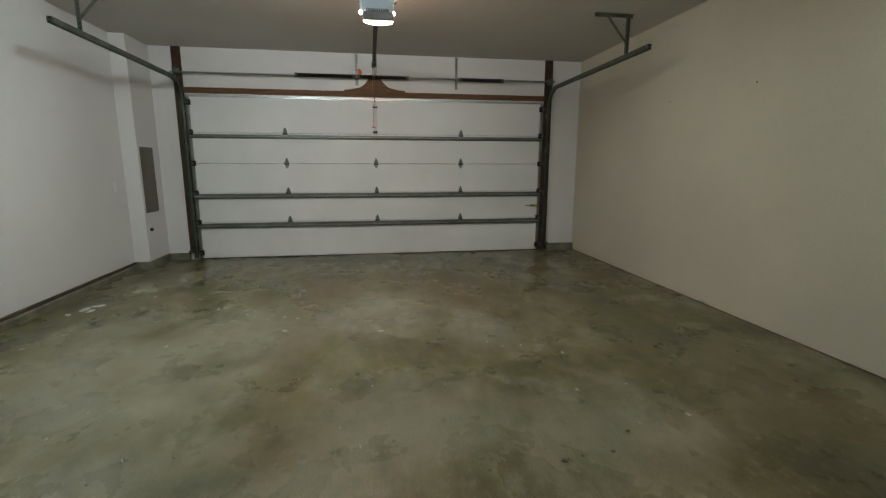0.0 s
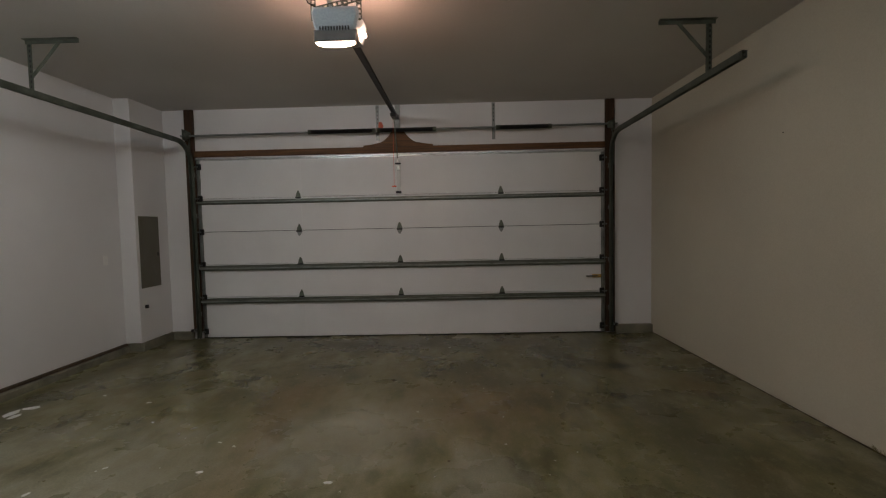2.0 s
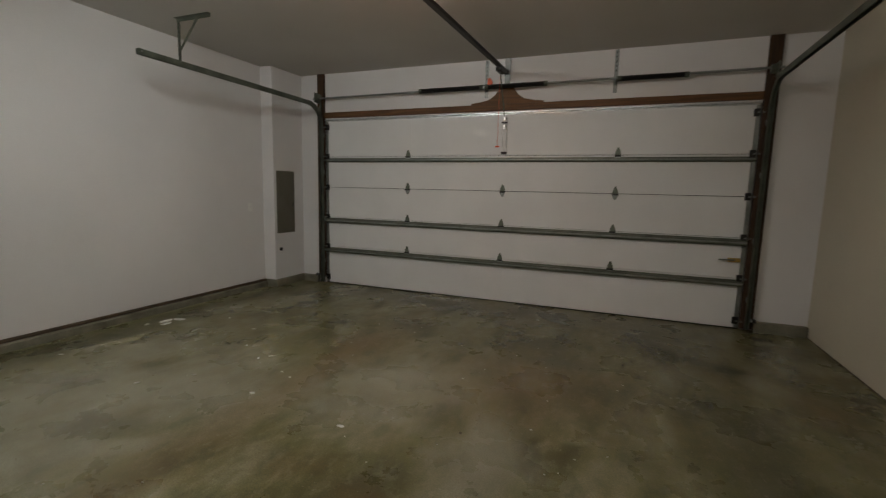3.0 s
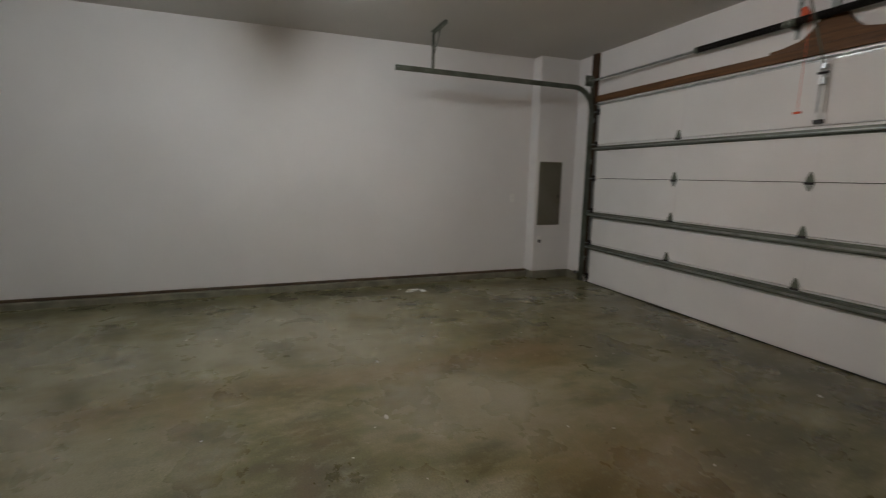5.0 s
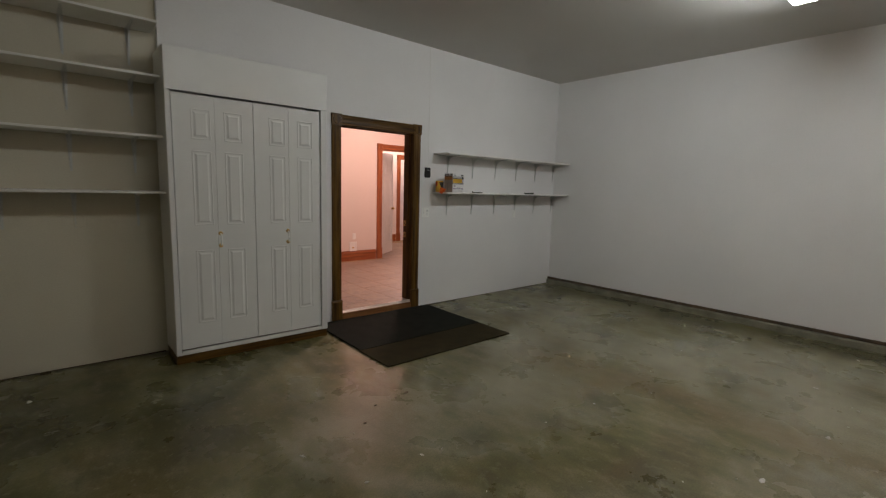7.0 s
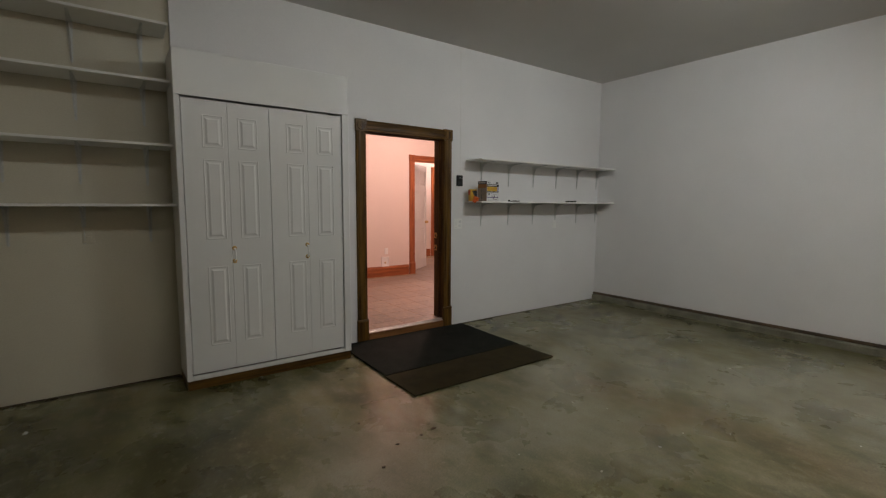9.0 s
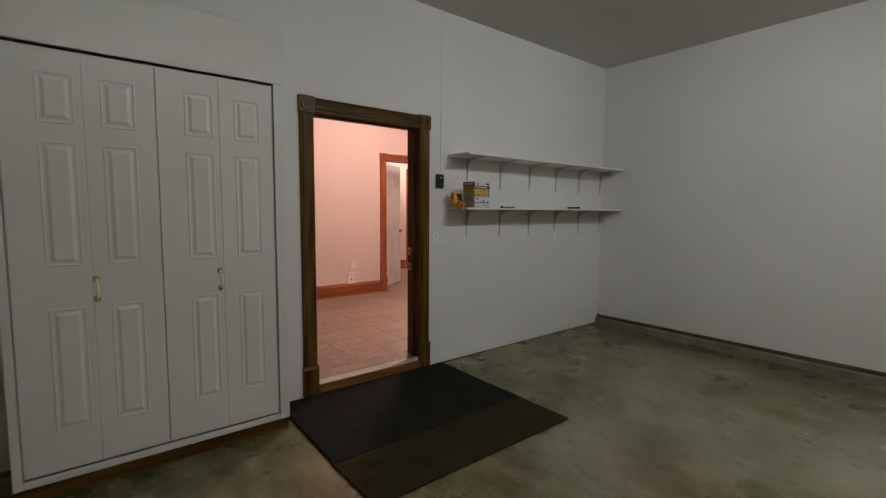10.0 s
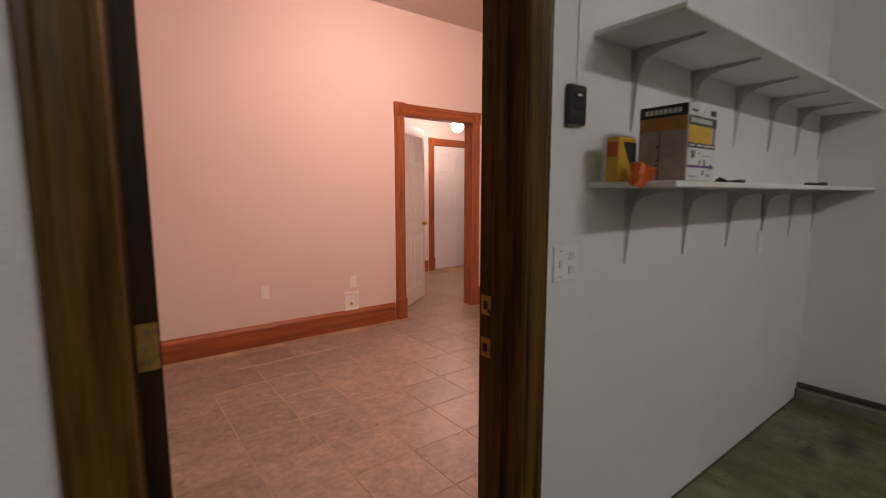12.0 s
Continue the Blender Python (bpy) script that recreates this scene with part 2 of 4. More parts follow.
M_TILE = mat("stone_tile", (0.30, 0.225, 0.172), (0.185, 0.146, 0.122), 0.38, 0, 10, 30, 0.2, fineamt=0.5)
M_GROUT = mat("tile_grout", (0.47, 0.335, 0.20), (0.23, 0.175, 0.12), 0.9, 0, 4, 60, 0.3)
M_SADDLE = mat("worn_saddle", (0.74, 0.72, 0.69), (0.52, 0.50, 0.47), 0.36, 0.75, 8, 60, 0.1, stretch=(1, 8, 8))
M_PANEL = mat("panel_enamel", (0.135, 0.125, 0.098), (0.115, 0.107, 0.07), 0.45, 0.0, 3, 60, 0.05)
M_PLATE = mat("white_plastic", (0.82, 0.82, 0.80), (0.77, 0.77, 0.75), 0.35, 0, 5, 90, 0.02)
M_BRASS = mat("worn_brass", (0.70, 0.47, 0.16), (0.45, 0.28, 0.09), 0.3, 1.0, 30, 90, 0.05)
M_CASE = mat("opener_case", (0.33, 0.385, 0.415), (0.28, 0.33, 0.36), 0.45, 0, 3, 80, 0.05)
M_ORANGE = mat("orange_plastic", (0.80, 0.16, 0.02), (0.62, 0.10, 0.015), 0.4, 0, 12, 60, 0.05)
M_BAND = mat("tan_print", (0.42, 0.19, 0.055), (0.34, 0.15, 0.045), 0.6, 0, 10, 60, 0.05)
M_RED = mat("red_plastic", (0.70, 0.10, 0.02), (0.5, 0.06, 0.015), 0.45, 0, 12, 60, 0.05)
M_YELLOW = mat("yellow_print", (0.68, 0.40, 0.03), (0.56, 0.32, 0.03), 0.5, 0, 8, 60, 0.05)
M_CARD = mat("grey_board", (0.40, 0.35, 0.31), (0.31, 0.27, 0.24), 0.75, 0, 9, 70, 0.1)
M_LABEL = mat("white_print", (0.70, 0.70, 0.70), (0.60, 0.60, 0.61), 0.5, 0, 14, 70, 0.03)
M_INK = mat("dark_print", (0.03, 0.028, 0.03), (0.02, 0.019, 0.02), 0.5, 0, 12, 60, 0.03)
M_PURPLE = mat("purple_print", (0.12, 0.06, 0.22), (0.09, 0.045, 0.17), 0.5, 0, 12, 60, 0.03)
M_CLOTH = mat("dark_cloth", (0.04, 0.045, 0.025), (0.015, 0.018, 0.010), 0.9, 0, 30, 120, 0.5)
M_FLAKE = mat("dried_paint", (0.74, 0.74, 0.72), (0.60, 0.60, 0.57), 0.6, 0, 30, 90, 0.1)
COOL = (0.965, 0.985, 0.945)
M_TUBE = [glow("lit_diffuser", COOL, TUBE * 0.72), glow("lit_diffuser_side", COOL, TUBE * 2.3), glow("lit_diffuser_end", COOL, TUBE * 0.15)]
AGED = (0.97, 0.985, 0.93)
M_TUBE_AGED = [glow("aged_diffuser", AGED, TUBE * 0.36), glow("aged_diffuser_side", AGED, TUBE * 0.6), glow("aged_diffuser_end", AGED, TUBE * 0.15)]
M_BULB = glow("lit_opener_lens", (1.0, 0.66, 0.44), OPENER)
M_BULB_SIDE = glow("lit_opener_side", (1.0, 0.57, 0.38), 760.0)
# added fill for the ceiling, not a lamp of the opener
M_FILL_TUBE = glow("ceiling_fill_tube", (1.0, 0.57, 0.38), 80.0)
M_HOOD = mat("hood_plastic", (0.11, 0.112, 0.11), (0.075, 0.077, 0.075), 0.5, 0, 8, 60, 0.05)
M_HLAMP = glow("lit_room_lamp", (1.0, 0.63, 0.525), HOUSE)
M_GLOBE = glow("lit_hall_globe", (1.0, 0.69, 0.60), HALL)


def vary_by_piece(m, amount):
    """Shift the grain and tone of each piece by its own random number."""
    N, L = m.node_tree.nodes, m.node_tree.links
    info = N.new("ShaderNodeObjectInfo")
    k = N.new("ShaderNodeMath")
    k.operation, k.inputs[1].default_value = "MULTIPLY", 37.0
    L.new(info.outputs["Random"], k.inputs[0])
    mp = [n for n in N if n.type == "MAPPING"][0]
    c = N.new("ShaderNodeCombineXYZ")
    L.new(k.outputs[0], c.inputs[0]), L.new(k.outputs[0], c.inputs[1])
    L.new(c.outputs[0], mp.inputs["Location"])
    hsv = N.new("ShaderNodeHueSaturation")
    r = N.new("ShaderNodeMapRange")
    r.inputs[3].default_value, r.inputs[4].default_value = 1 - amount, 1 + amount
    L.new(info.outputs["Random"], r.inputs[0])
    L.new(r.outputs[0], hsv.inputs["Value"])
    b = N["Principled BSDF"]
    L.new(b.inputs["Base Color"].links[0].from_socket, hsv.inputs["Color"])
    L.new(hsv.outputs[0], b.inputs["Base Color"])


vary_by_piece(M_TILE, 0.12)
ORIGIN = {}


# ---- building blocks ----
def box(bm, x0, x1, y0, y1, z0, z1, bevel=0.0, seg=1):
    r = bmesh.ops.create_cube(bm, size=1, matrix=Matrix.Translation(((x0 + x1) / 2, (y0 + y1) / 2, (z0 + z1) / 2)) @ Matrix.Diagonal((abs(x1 - x0), abs(y1 - y0), abs(z1 - z0), 1)))
    if bevel:
        es = list({e for v in r["verts"] for e in v.link_edges})
        bmesh.ops.bevel(bm, geom=es, offset=bevel, segments=seg, affect="EDGES", profile=0.6)
    return bm


def cyl(bm, p0, p1, r, r2=None, seg=16):
    p0, p1 = Vector(p0), Vector(p1)
    d = p1 - p0
    m = Matrix.Translation((p0 + p1) / 2) @ d.to_track_quat("Z", "Y").to_matrix().to_4x4()
    bmesh.ops.create_cone(bm, cap_ends=True, segments=seg, radius1=r, radius2=r if r2 is None else r2, depth=d.length, matrix=m)
    return bm


def prism(bm, pts, axis, a, b):
    """A flat outline pts pushed from a to b along axis; pts give the two other axes in order."""
    def put(u, v, w):
        return {"x": (w, u, v), "y": (u, w, v), "z": (u, v, w)}[axis]
    lo = [bm.verts.new(put(u, v, a)) for u, v in pts]
    hi = [bm.verts.new(put(u, v, b)) for u, v in pts]
    fs = [bm.faces.new(lo), bm.faces.new(hi)] + [bm.faces.new((lo[i - 1], lo[i], hi[i], hi[i - 1])) for i in range(len(pts))]
    bmesh.ops.recalc_face_normals(bm, faces=fs)
    return bm


def beam(bm, p0, p1, w, h, up=(0, 0, 1)):
    """A rectangular bar from p0 to p1, w across and h along up."""
    p0, p1 = Vector(p0), Vector(p1)
    d = (p1 - p0).normalized()
    s = d.cross(Vector(up)).normalized()
    u = s.cross(d)
    ring = [(s * a * w / 2 + u * c * h / 2) for a, c in ((-1, -1), (1, -1), (1, 1), (-1, 1))]
    lo, hi = [bm.verts.new(p0 + r) for r in ring], [bm.verts.new(p1 + r) for r in ring]
    fs = [bm.faces.new(lo), bm.faces.new(hi)] + [bm.faces.new((lo[i - 1], lo[i], hi[i], hi[i - 1])) for i in range(4)]
    bmesh.ops.recalc_face_normals(bm, faces=fs)
    return bm


def sweep(bm, profile, path):
    """An open profile (x, out) carried along a path in a plane of constant x; out points away from the path's left."""
    rows = []
    for i, p in enumerate(path):
        a, b = Vector(path[max(i - 1, 0)]), Vector(path[min(i + 1, len(path) - 1)])
        d = (b - a).normalized()
        n = Vector((0, -d.z, d.y))
        rows.append([bm.verts.new(Vector(p) + Vector((u, 0, 0)) + n * v) for u, v in profile])
    for r0, r1 in zip(rows, rows[1:]):
        for i in range(len(profile)):
            bm.faces.new((r0[i - 1], r0[i], r1[i], r1[i - 1]))
    bm.faces.new(rows[0]), bm.faces.new(rows[-1])
    bmesh.ops.recalc_face_normals(bm, faces=bm.faces[:])
    return bm


def cable(bm, pts, r=0.003, seg=6):
    for a, b in zip(pts, pts[1:]):
        cyl(bm, a, b, r, seg=seg)
    return bm


def mesh_of(name, bm, material):
    me = bpy.data.meshes.new(name)
    bm.to_mesh(me)
    bm.free()
    for m in material if isinstance(material, (list, tuple)) else [material]:
        me.materials.append(m)
    return me


def thing(name, at, label, category, group="", kind=""):
    ob = new(name)
    ob.location = at
    ob.empty_display_size = 0.1
    ORIGIN[ob.name] = Vector(at)
    return tagged(ob, label, category, group, kind)


def part(name, bm, material, parent, label=""):
    """One mesh object, given in world metres, as a part of parent."""
    o = ORIGIN[parent.name]
    bmesh.ops.translate(bm, verts=bm.verts[:], vec=-o)
    ob = new(name, mesh_of(name, bm, material))
    ob.parent = parent
    ORIGIN[ob.name] = o
    return tagged(ob, label)


def solid(name, bm, material, label="", category="", group="", kind=""):
    ob = new(name, mesh_of(name, bm, material))
    ORIGIN[ob.name] = Vector((0, 0, 0))
    return tagged(ob, label, category, group, kind)


def structure(name, bm, material, label, category):
    return solid(name, bm, material, label, category, kind="structure")


def smooth(ob):
    for p in ob.data.polygons:
        p.use_smooth = True
    return ob


B = bmesh.new

# ---- plan ----
WX, EX, SY, NY, CZ = -3.06, 3.73, 0.22, 7.66, 3.13     # garage: west, east, south, north faces and ceiling
DX0, DX1, DZ = -0.265, 0.684, 2.105                     # doorway to the house
HF, HC = 0.10, 3.17                                     # house floor and ceiling
HY, FY = -2.82, -5.05                                   # wall across the room, far wall of the hall
IX0, IX1, IZ = -2.70, -1.80, 2.175                      # inner doorway
GX0, GX1, GZ = -2.42, 3.10, 2.475                       # garage door

NK = 0.175                                              # wall face of the shelf nook

# ---- structure: garage ----
bm = B()
bmesh.ops.create_grid(bm, x_segments=48, y_segments=52, size=0.5, matrix=Matrix.Translation(((WX + EX) / 2, (SY + NY) / 2 + 0.03, 0)) @ Matrix.Diagonal((EX - WX + 0.3, NY - SY + 0.3, 1, 1)))
for v in bm.verts:
    v.co.z += 0.005 * (noise.noise(v.co * 0.7) - 0.2)
r = bmesh.ops.extrude_face_region(bm, geom=bm.faces[:])
bmesh.ops.translate(bm, verts=[g for g in r["geom"] if isinstance(g, bmesh.types.BMVert)], vec=(0, 0, -0.12))
bmesh.ops.recalc_face_normals(bm, faces=bm.faces[:])
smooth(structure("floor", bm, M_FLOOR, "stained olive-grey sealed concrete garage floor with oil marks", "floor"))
structure("ceiling", box(B(), WX - 0.15, EX + 0.15, SY - 0.16, NY + 0.2, CZ, CZ + 0.12), M_CEIL, "beige painted plasterboard garage ceiling", "ceiling")
structure("wall_west", box(B(), WX - 0.15, WX, SY - 0.16, NY + 0.2, -0.1, CZ), M_WALL, "white painted plasterboard wall above a concrete curb", "wall")
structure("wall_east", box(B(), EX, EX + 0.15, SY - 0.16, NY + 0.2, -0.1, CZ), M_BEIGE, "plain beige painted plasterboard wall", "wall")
bm = B()
for x0, x1, z0, z1 in ((WX, GX0 - 0.02, -0.1, CZ), (GX1 + 0.02, EX, -0.1, CZ), (GX0 - 0.02, GX1 + 0.02, GZ, CZ)):
    box(bm, x0, x1, NY, NY + 0.16, z0, z1)
structure("wall_north", bm, M_WALL, "white painted wall around the garage door opening", "wall")
bm = B()
for x0, x1, z0, z1 in ((WX, DX0 - 0.02, -0.1, CZ), (DX1 + 0.02, 2.30, -0.1, CZ), (DX0 - 0.02, DX1 + 0.02, DZ + 0.02, CZ), (DX0 - 0.02, DX1 + 0.02, -0.1, 0.018)):
    box(bm, x0, x1, SY - 0.16, SY, z0, z1)
structure("wall_south", bm, M_WALL, "white painted wall with the doorway to the house", "wall")
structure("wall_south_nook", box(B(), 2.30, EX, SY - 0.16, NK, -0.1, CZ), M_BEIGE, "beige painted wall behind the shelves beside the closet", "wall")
structure("wall_pilaster", box(B(), WX, -2.86, 7.02, NY, 0.105, CZ - 0.002, 0.004), M_WALL, "white painted boxed-out wall section holding the electrical panel", "wall")

# concrete curb and timber sill along the west and north walls
bm = B()
box(bm, WX, WX + 0.055, SY + 0.002, 7.02, -0.02, 0.075, 0.012)
structure("curb_west", bm, M_CURB, "rough grey concrete curb at the foot of the wall", "curb")
bm = B()
box(bm, WX, -2.835, 7.022, NY - 0.002, -0.02, 0.104, 0.01)
box(bm, -2.833, GX0 - 0.13, NY - 0.05, NY, -0.02, 0.104, 0.01)
structure("curb_corner", bm, M_CURB, "rough concrete curb in the corner beside the garage door", "curb")
structure("curb_north_east", box(B(), GX1 + 0.13, EX - 0.002, NY - 0.06, NY, -0.02, 0.115, 0.008), M_CURB, "short painted concrete curb beside the garage door", "curb")
structure("sill_strip", box(B(), WX, WX + 0.03, SY + 0.003, 7.018, 0.077, 0.108, 0.005), M_SILL, "dark brown timber sill strip on the curb", "trim")

# ---- doorway to the house: jambs, casings, rosettes, plinths, sill ----
frame_set = thing("door_frame", (0.21, SY, 0), "dark-stained oak door frame with corner rosettes and plinth blocks", "door frame")
for x0, x1 in ((DX0 - 0.019, DX0), (DX1, DX1 + 0.019)):
    part("jamb", box(B(), x0, x1, SY - 0.175, SY + 0.001, 0.0, DZ), M_OAK["z"], frame_set)
part("head_jamb", box(B(), DX0 - 0.019, DX1 + 0.019, SY - 0.175, SY + 0.001, DZ, DZ + 0.018), M_OAK["x"], frame_set)
for x0, x1 in ((DX0, DX0 + 0.012), (DX1 - 0.012, DX1)):
    part("stop", box(B(), x0, x1, SY - 0.10, SY - 0.06, 0.04, DZ, 0.002), M_OAK["z"], frame_set)
part("head_stop", box(B(), DX0 + 0.013, DX1 - 0.013, SY - 0.10, SY - 0.06, DZ - 0.013, DZ - 0.001, 0.002), M_OAK["x"], frame_set)


def casing(parent, x, side, y, out, z0, z1, wide, woods):
    """A moulded upright casing board: inner edge at x, growing to side, standing out from the wall at y."""
    prof = [(0, 0), (0, .010), (.006, .018), (.018, .016), (.026, .021), (wide * .5, .017), (wide - .026, .021), (wide - .018, .016), (wide - .006, .019), (wide, .012), (wide, 0)]
    part("casing", prism(B(), [(x + side * u, y + out * v) for u, v in prof], "z", z0, z1), woods["z"], parent)


def rosette(parent, xc, zc, w, y, out, woods):
    bm = B()
    box(bm, xc - w / 2, xc + w / 2, y, y + out * 0.027, zc - w / 2, zc + w / 2, 0.003)
    ob = part("rosette", bm, woods["x"], parent)
    for r, t in ((w * .40, .033), (w * .30, .030), (w * .17, .036)):
        cyl_bm = cyl(B(), (xc, y + out * .026, zc), (xc, y + out * t, zc), r, r * .9, 28)
        part("ring", cyl_bm, woods["z"], ob)


def plinth(parent, x0, x1, y, out, z0, z1, woods):
    bm = box(B(), x0, x1, y, y + out * 0.028, z0, z1, 0.003)
    part("plinth", bm, woods["z"], parent)
    prof = [(y, z1), (y + out * .031, z1), (y + out * .031, z1 + .006), (y + out * .022, z1 + .02), (y, z1 + .022)]
    part("plinth_cap", prism(B(), prof, "x", x0, x1), woods["x"], parent)


def trim_door(parent, x0, x1, z0, ztop, wide, y, out, woods, plinth_h=0.19):
    """Casings, head, rosettes and plinths round an opening x0..x1 whose head is at ztop."""
    casing(parent, x0 + 0.004, -1, y, out, z0 + plinth_h + 0.022, ztop, wide, woods)
    casing(parent, x1 - 0.004, 1, y, out, z0 + plinth_h + 0.022, ztop, wide, woods)
    prof = [(0, 0), (.010, 0), (.018, .006), (.016, .018), (.021, .026), (.017, wide * .5), (.021, wide - .026), (.016, wide - .018), (.019, wide - .006), (.012, wide), (0, wide)]
    part("head_casing", prism(B(), [(y + out * a, ztop + b) for a, b in prof], "x", x0 + 0.004, x1 - 0.004), woods["x"], parent)
    w = wide + 0.012
    for xc in (x0 + 0.004 - wide / 2, x1 - 0.004 + wide / 2):
        rosette(parent, xc, ztop + wide / 2, w, y, out, woods)
        plinth(parent, xc - w / 2, xc + w / 2, y, out, z0, z0 + plinth_h, woods)


trim_door(frame_set, DX0, DX1, 0.012, DZ - 0.004, 0.107, SY + 0.001, 1, M_OAK, 0.2)
part("tile_edge", box(B(), DX0 + .001, DX1 - .001, SY - 0.060, SY - 0.035, 0.02, HF + .001, 0.003), M_TILE, frame_set, "cut stone strip at the sill")
sill = part("threshold", prism(B(), [(SY - 0.032, 0.02), (SY - 0.032, HF - .002), (SY - 0.024, HF + .004), (SY - 0.006, HF + .003), (SY + 0.012, HF - .008), (SY + 0.014, HF - .014), (SY + 0.014, 0.02)], "x", DX0 + .001, DX1 - .001), M_SADDLE, frame_set, "worn bright aluminium threshold strip")
for y in (SY - .016, SY):
    part("rib", box(B(), DX0 + .002, DX1 - .002, y - .0015, y + .0015, HF - .01, HF + .0055, .0005), M_SADDLE, sill)
part("sill_riser", box(B(), DX0 + .011, DX1 - .011, SY + 0.0145, SY + 0.034, 0.0, HF - 0.016, 0.004), M_OAKSILL, frame_set)
LX_, LY_ = 0.624, SY - 0.168       # hinge edge of the open leaf
hd = thing("house_door", (0.655, LY_, HF), "dark-stained wooden house door standing wide open", "door")
bm = box(B(), LX_, LX_ + 0.044, LY_ - 0.90, LY_, HF + 0.02, DZ - 0.016, 0.002)
part("leaf", bm, M_LEAF, hd)
for x0, x1 in ((LX_ - 0.004, LX_ - 0.0003), (LX_ + 0.0443, LX_ + 0.048)):
    for y0, y1 in ((-0.79, -0.49), (-0.41, -0.11)):
        for z0, z1 in ((0.32, 0.90), (1.04, 1.60), (1.70, 1.95)):
            part("raised_panel", box(B(), x0, x1, LY_ + y0, LY_ + y1, z0, z1, 0.0015), M_LEAF, hd)
for z in (0.36, 1.085, 1.865):
    h = part("hinge", box(B(), LX_ + 0.004, LX_ + 0.043, LY_ + 0.0003, LY_ + 0.003, z - 0.05, z + 0.05, 0.001), M_BRASS, hd, "brass hinge leaf on the door edge")
    part("knuckle", cyl(B(), (DX1 - 0.006, LY_ - 0.004, z - 0.05), (DX1 - 0.006, LY_ - 0.004, z + 0.05), 0.006), M_BRASS, h)
    for k in (-.03, 0, .03):
        part("screw", cyl(B(), (LX_ + .022 + .008 * (k == 0), LY_ + .003, z + k), (LX_ + .022 + .008 * (k == 0), LY_ + .0036, z + k), .004, seg=8), M_STEEL, h)
for z in (0.90, 1.04):
    s = part("strike_plate", box(B(), DX0 + 0.0005, DX0 + 0.0035, SY - 0.165, SY - 0.12, z - 0.032, z + 0.032, 0.001), M_BRASS, frame_set, "brass strike plate")
    part("latch_hole", box(B(), DX0 + 0.0036, DX0 + 0.0042, SY - 0.153, SY - 0.134, z - 0.014, z + 0.014), M_BLACK, s)

# ---- structure: room behind the doorway and the hall ----
HX0, HX1, LX0, LX1 = -3.7, 2.2, -5.6, -1.62
structure("house_subfloor", box(B(), LX0 - .1, HX1 + .1, FY - .1, SY - 0.166, HF - 0.16, HF - 0.0018), M_GROUT, "sandy grout bed under the house tiles", "floor")
structure("house_subfloor_door", box(B(), DX0 + .0005, DX1 - .0005, SY - 0.1655, SY - 0.0605, 0.02, HF - 0.0018), M_GROUT, "sandy grout bed in the doorway", "floor")
structure("house_ceiling", box(B(), HX0 - .1, HX1 + .1, HY - 0.12, SY - 0.16, HC, HC + 0.1), M_HWALL, "cream painted ceiling of the room", "ceiling")
structure("hall_ceiling", box(B(), LX0 - .1, LX1 + .1, FY - .1, HY - 0.122, 2.62, 2.72), M_HWALL, "cream painted hall ceiling", "ceiling")
bm = B()
for x0, x1, z0, z1 in ((HX0, IX0 - 0.02, HF - .1, HC), (IX1 + 0.02, HX1, HF - .1, HC), (IX0 - 0.02, IX1 + 0.02, IZ + 0.02, HC)):
    box(bm, x0, x1, HY - 0.12, HY, z0, z1)
structure("house_wall_south", bm, M_HWALL, "warm cream painted wall with an inner doorway", "wall")
structure("house_wall_west", box(B(), HX0 - 0.1, HX0, HY - 0.12, SY - 0.165, HF - .1, HC), M_HWALL, "warm cream painted side wall of the room", "wall")
structure("house_wall_east", box(B(), HX1, HX1 + 0.1, HY - 0.12, SY - 0.165, HF - .1, HC), M_HWALL, "warm cream painted side wall of the room", "wall")
bm = B()
for x0, x1, z0, z1 in ((HX0, DX0 - 0.02, HF - .1, HC), (DX1 + 0.02, HX1, HF - .1, HC), (DX0 - 0.02, DX1 + 0.02, DZ + 0.02, HC)):
    box(bm, x0, x1, SY - 0.172, SY - 0.162, z0, z1)
structure("house_wall_north", bm, M_HWALL, "cream painted house side of the garage wall", "wall")
FX0, FX1 = -4.62, -3.80
bm = B()
for x0, x1, z0, z1 in ((LX0, FX0 - .02, HF - .1, 2.62), (FX1 + .02, LX1, HF - .1, 2.62), (FX0 - .02, FX1 + .02, 2.205, 2.62)):
    box(bm, x0, x1, FY - 0.12, FY, z0, z1)
structure("hall_wall_far", bm, M_HWALL, "cream painted end wall of the hall", "wall")
structure("hall_wall_west", box(B(), LX0 - 0.1, LX0, FY - .12, HY - 0.12, HF - .1, 2.62), M_HWALL, "cream painted hall wall", "wall")
structure("hall_wall_east", box(B(), LX1, LX1 + 0.1, FY - .12, HY - 0.122, HF - .1, 2.62), M_HWALL, "cream painted hall wall", "wall")

inner = thing("inner_door_frame", (-2.25, HY, HF), "reddish cherry-stained door frame with rosettes and plinths", "door frame")
for x0, x1 in ((IX0 - 0.019, IX0), (IX1, IX1 + 0.019)):
    part("jamb", box(B(), x0, x1, HY - 0.125, HY + 0.001, HF, IZ), M_CHERRY["z"], inner)
part("head_jamb", box(B(), IX0 - 0.019, IX1 + 0.019, HY - 0.125, HY + 0.001, IZ, IZ + 0.018), M_CHERRY["x"], inner)
trim_door(inner, IX0, IX1, HF, IZ - 0.004, 0.115, HY + 0.001, 1, M_CHERRY, 0.2)
farf = thing("far_door_frame", ((FX0 + FX1) / 2, FY, HF), "reddish cherry-stained frame of a closed hall door", "door frame")
trim_door(farf, FX0, FX1, HF, 2.19, 0.11, FY + 0.001, 1, M_CHERRY, 0.2)


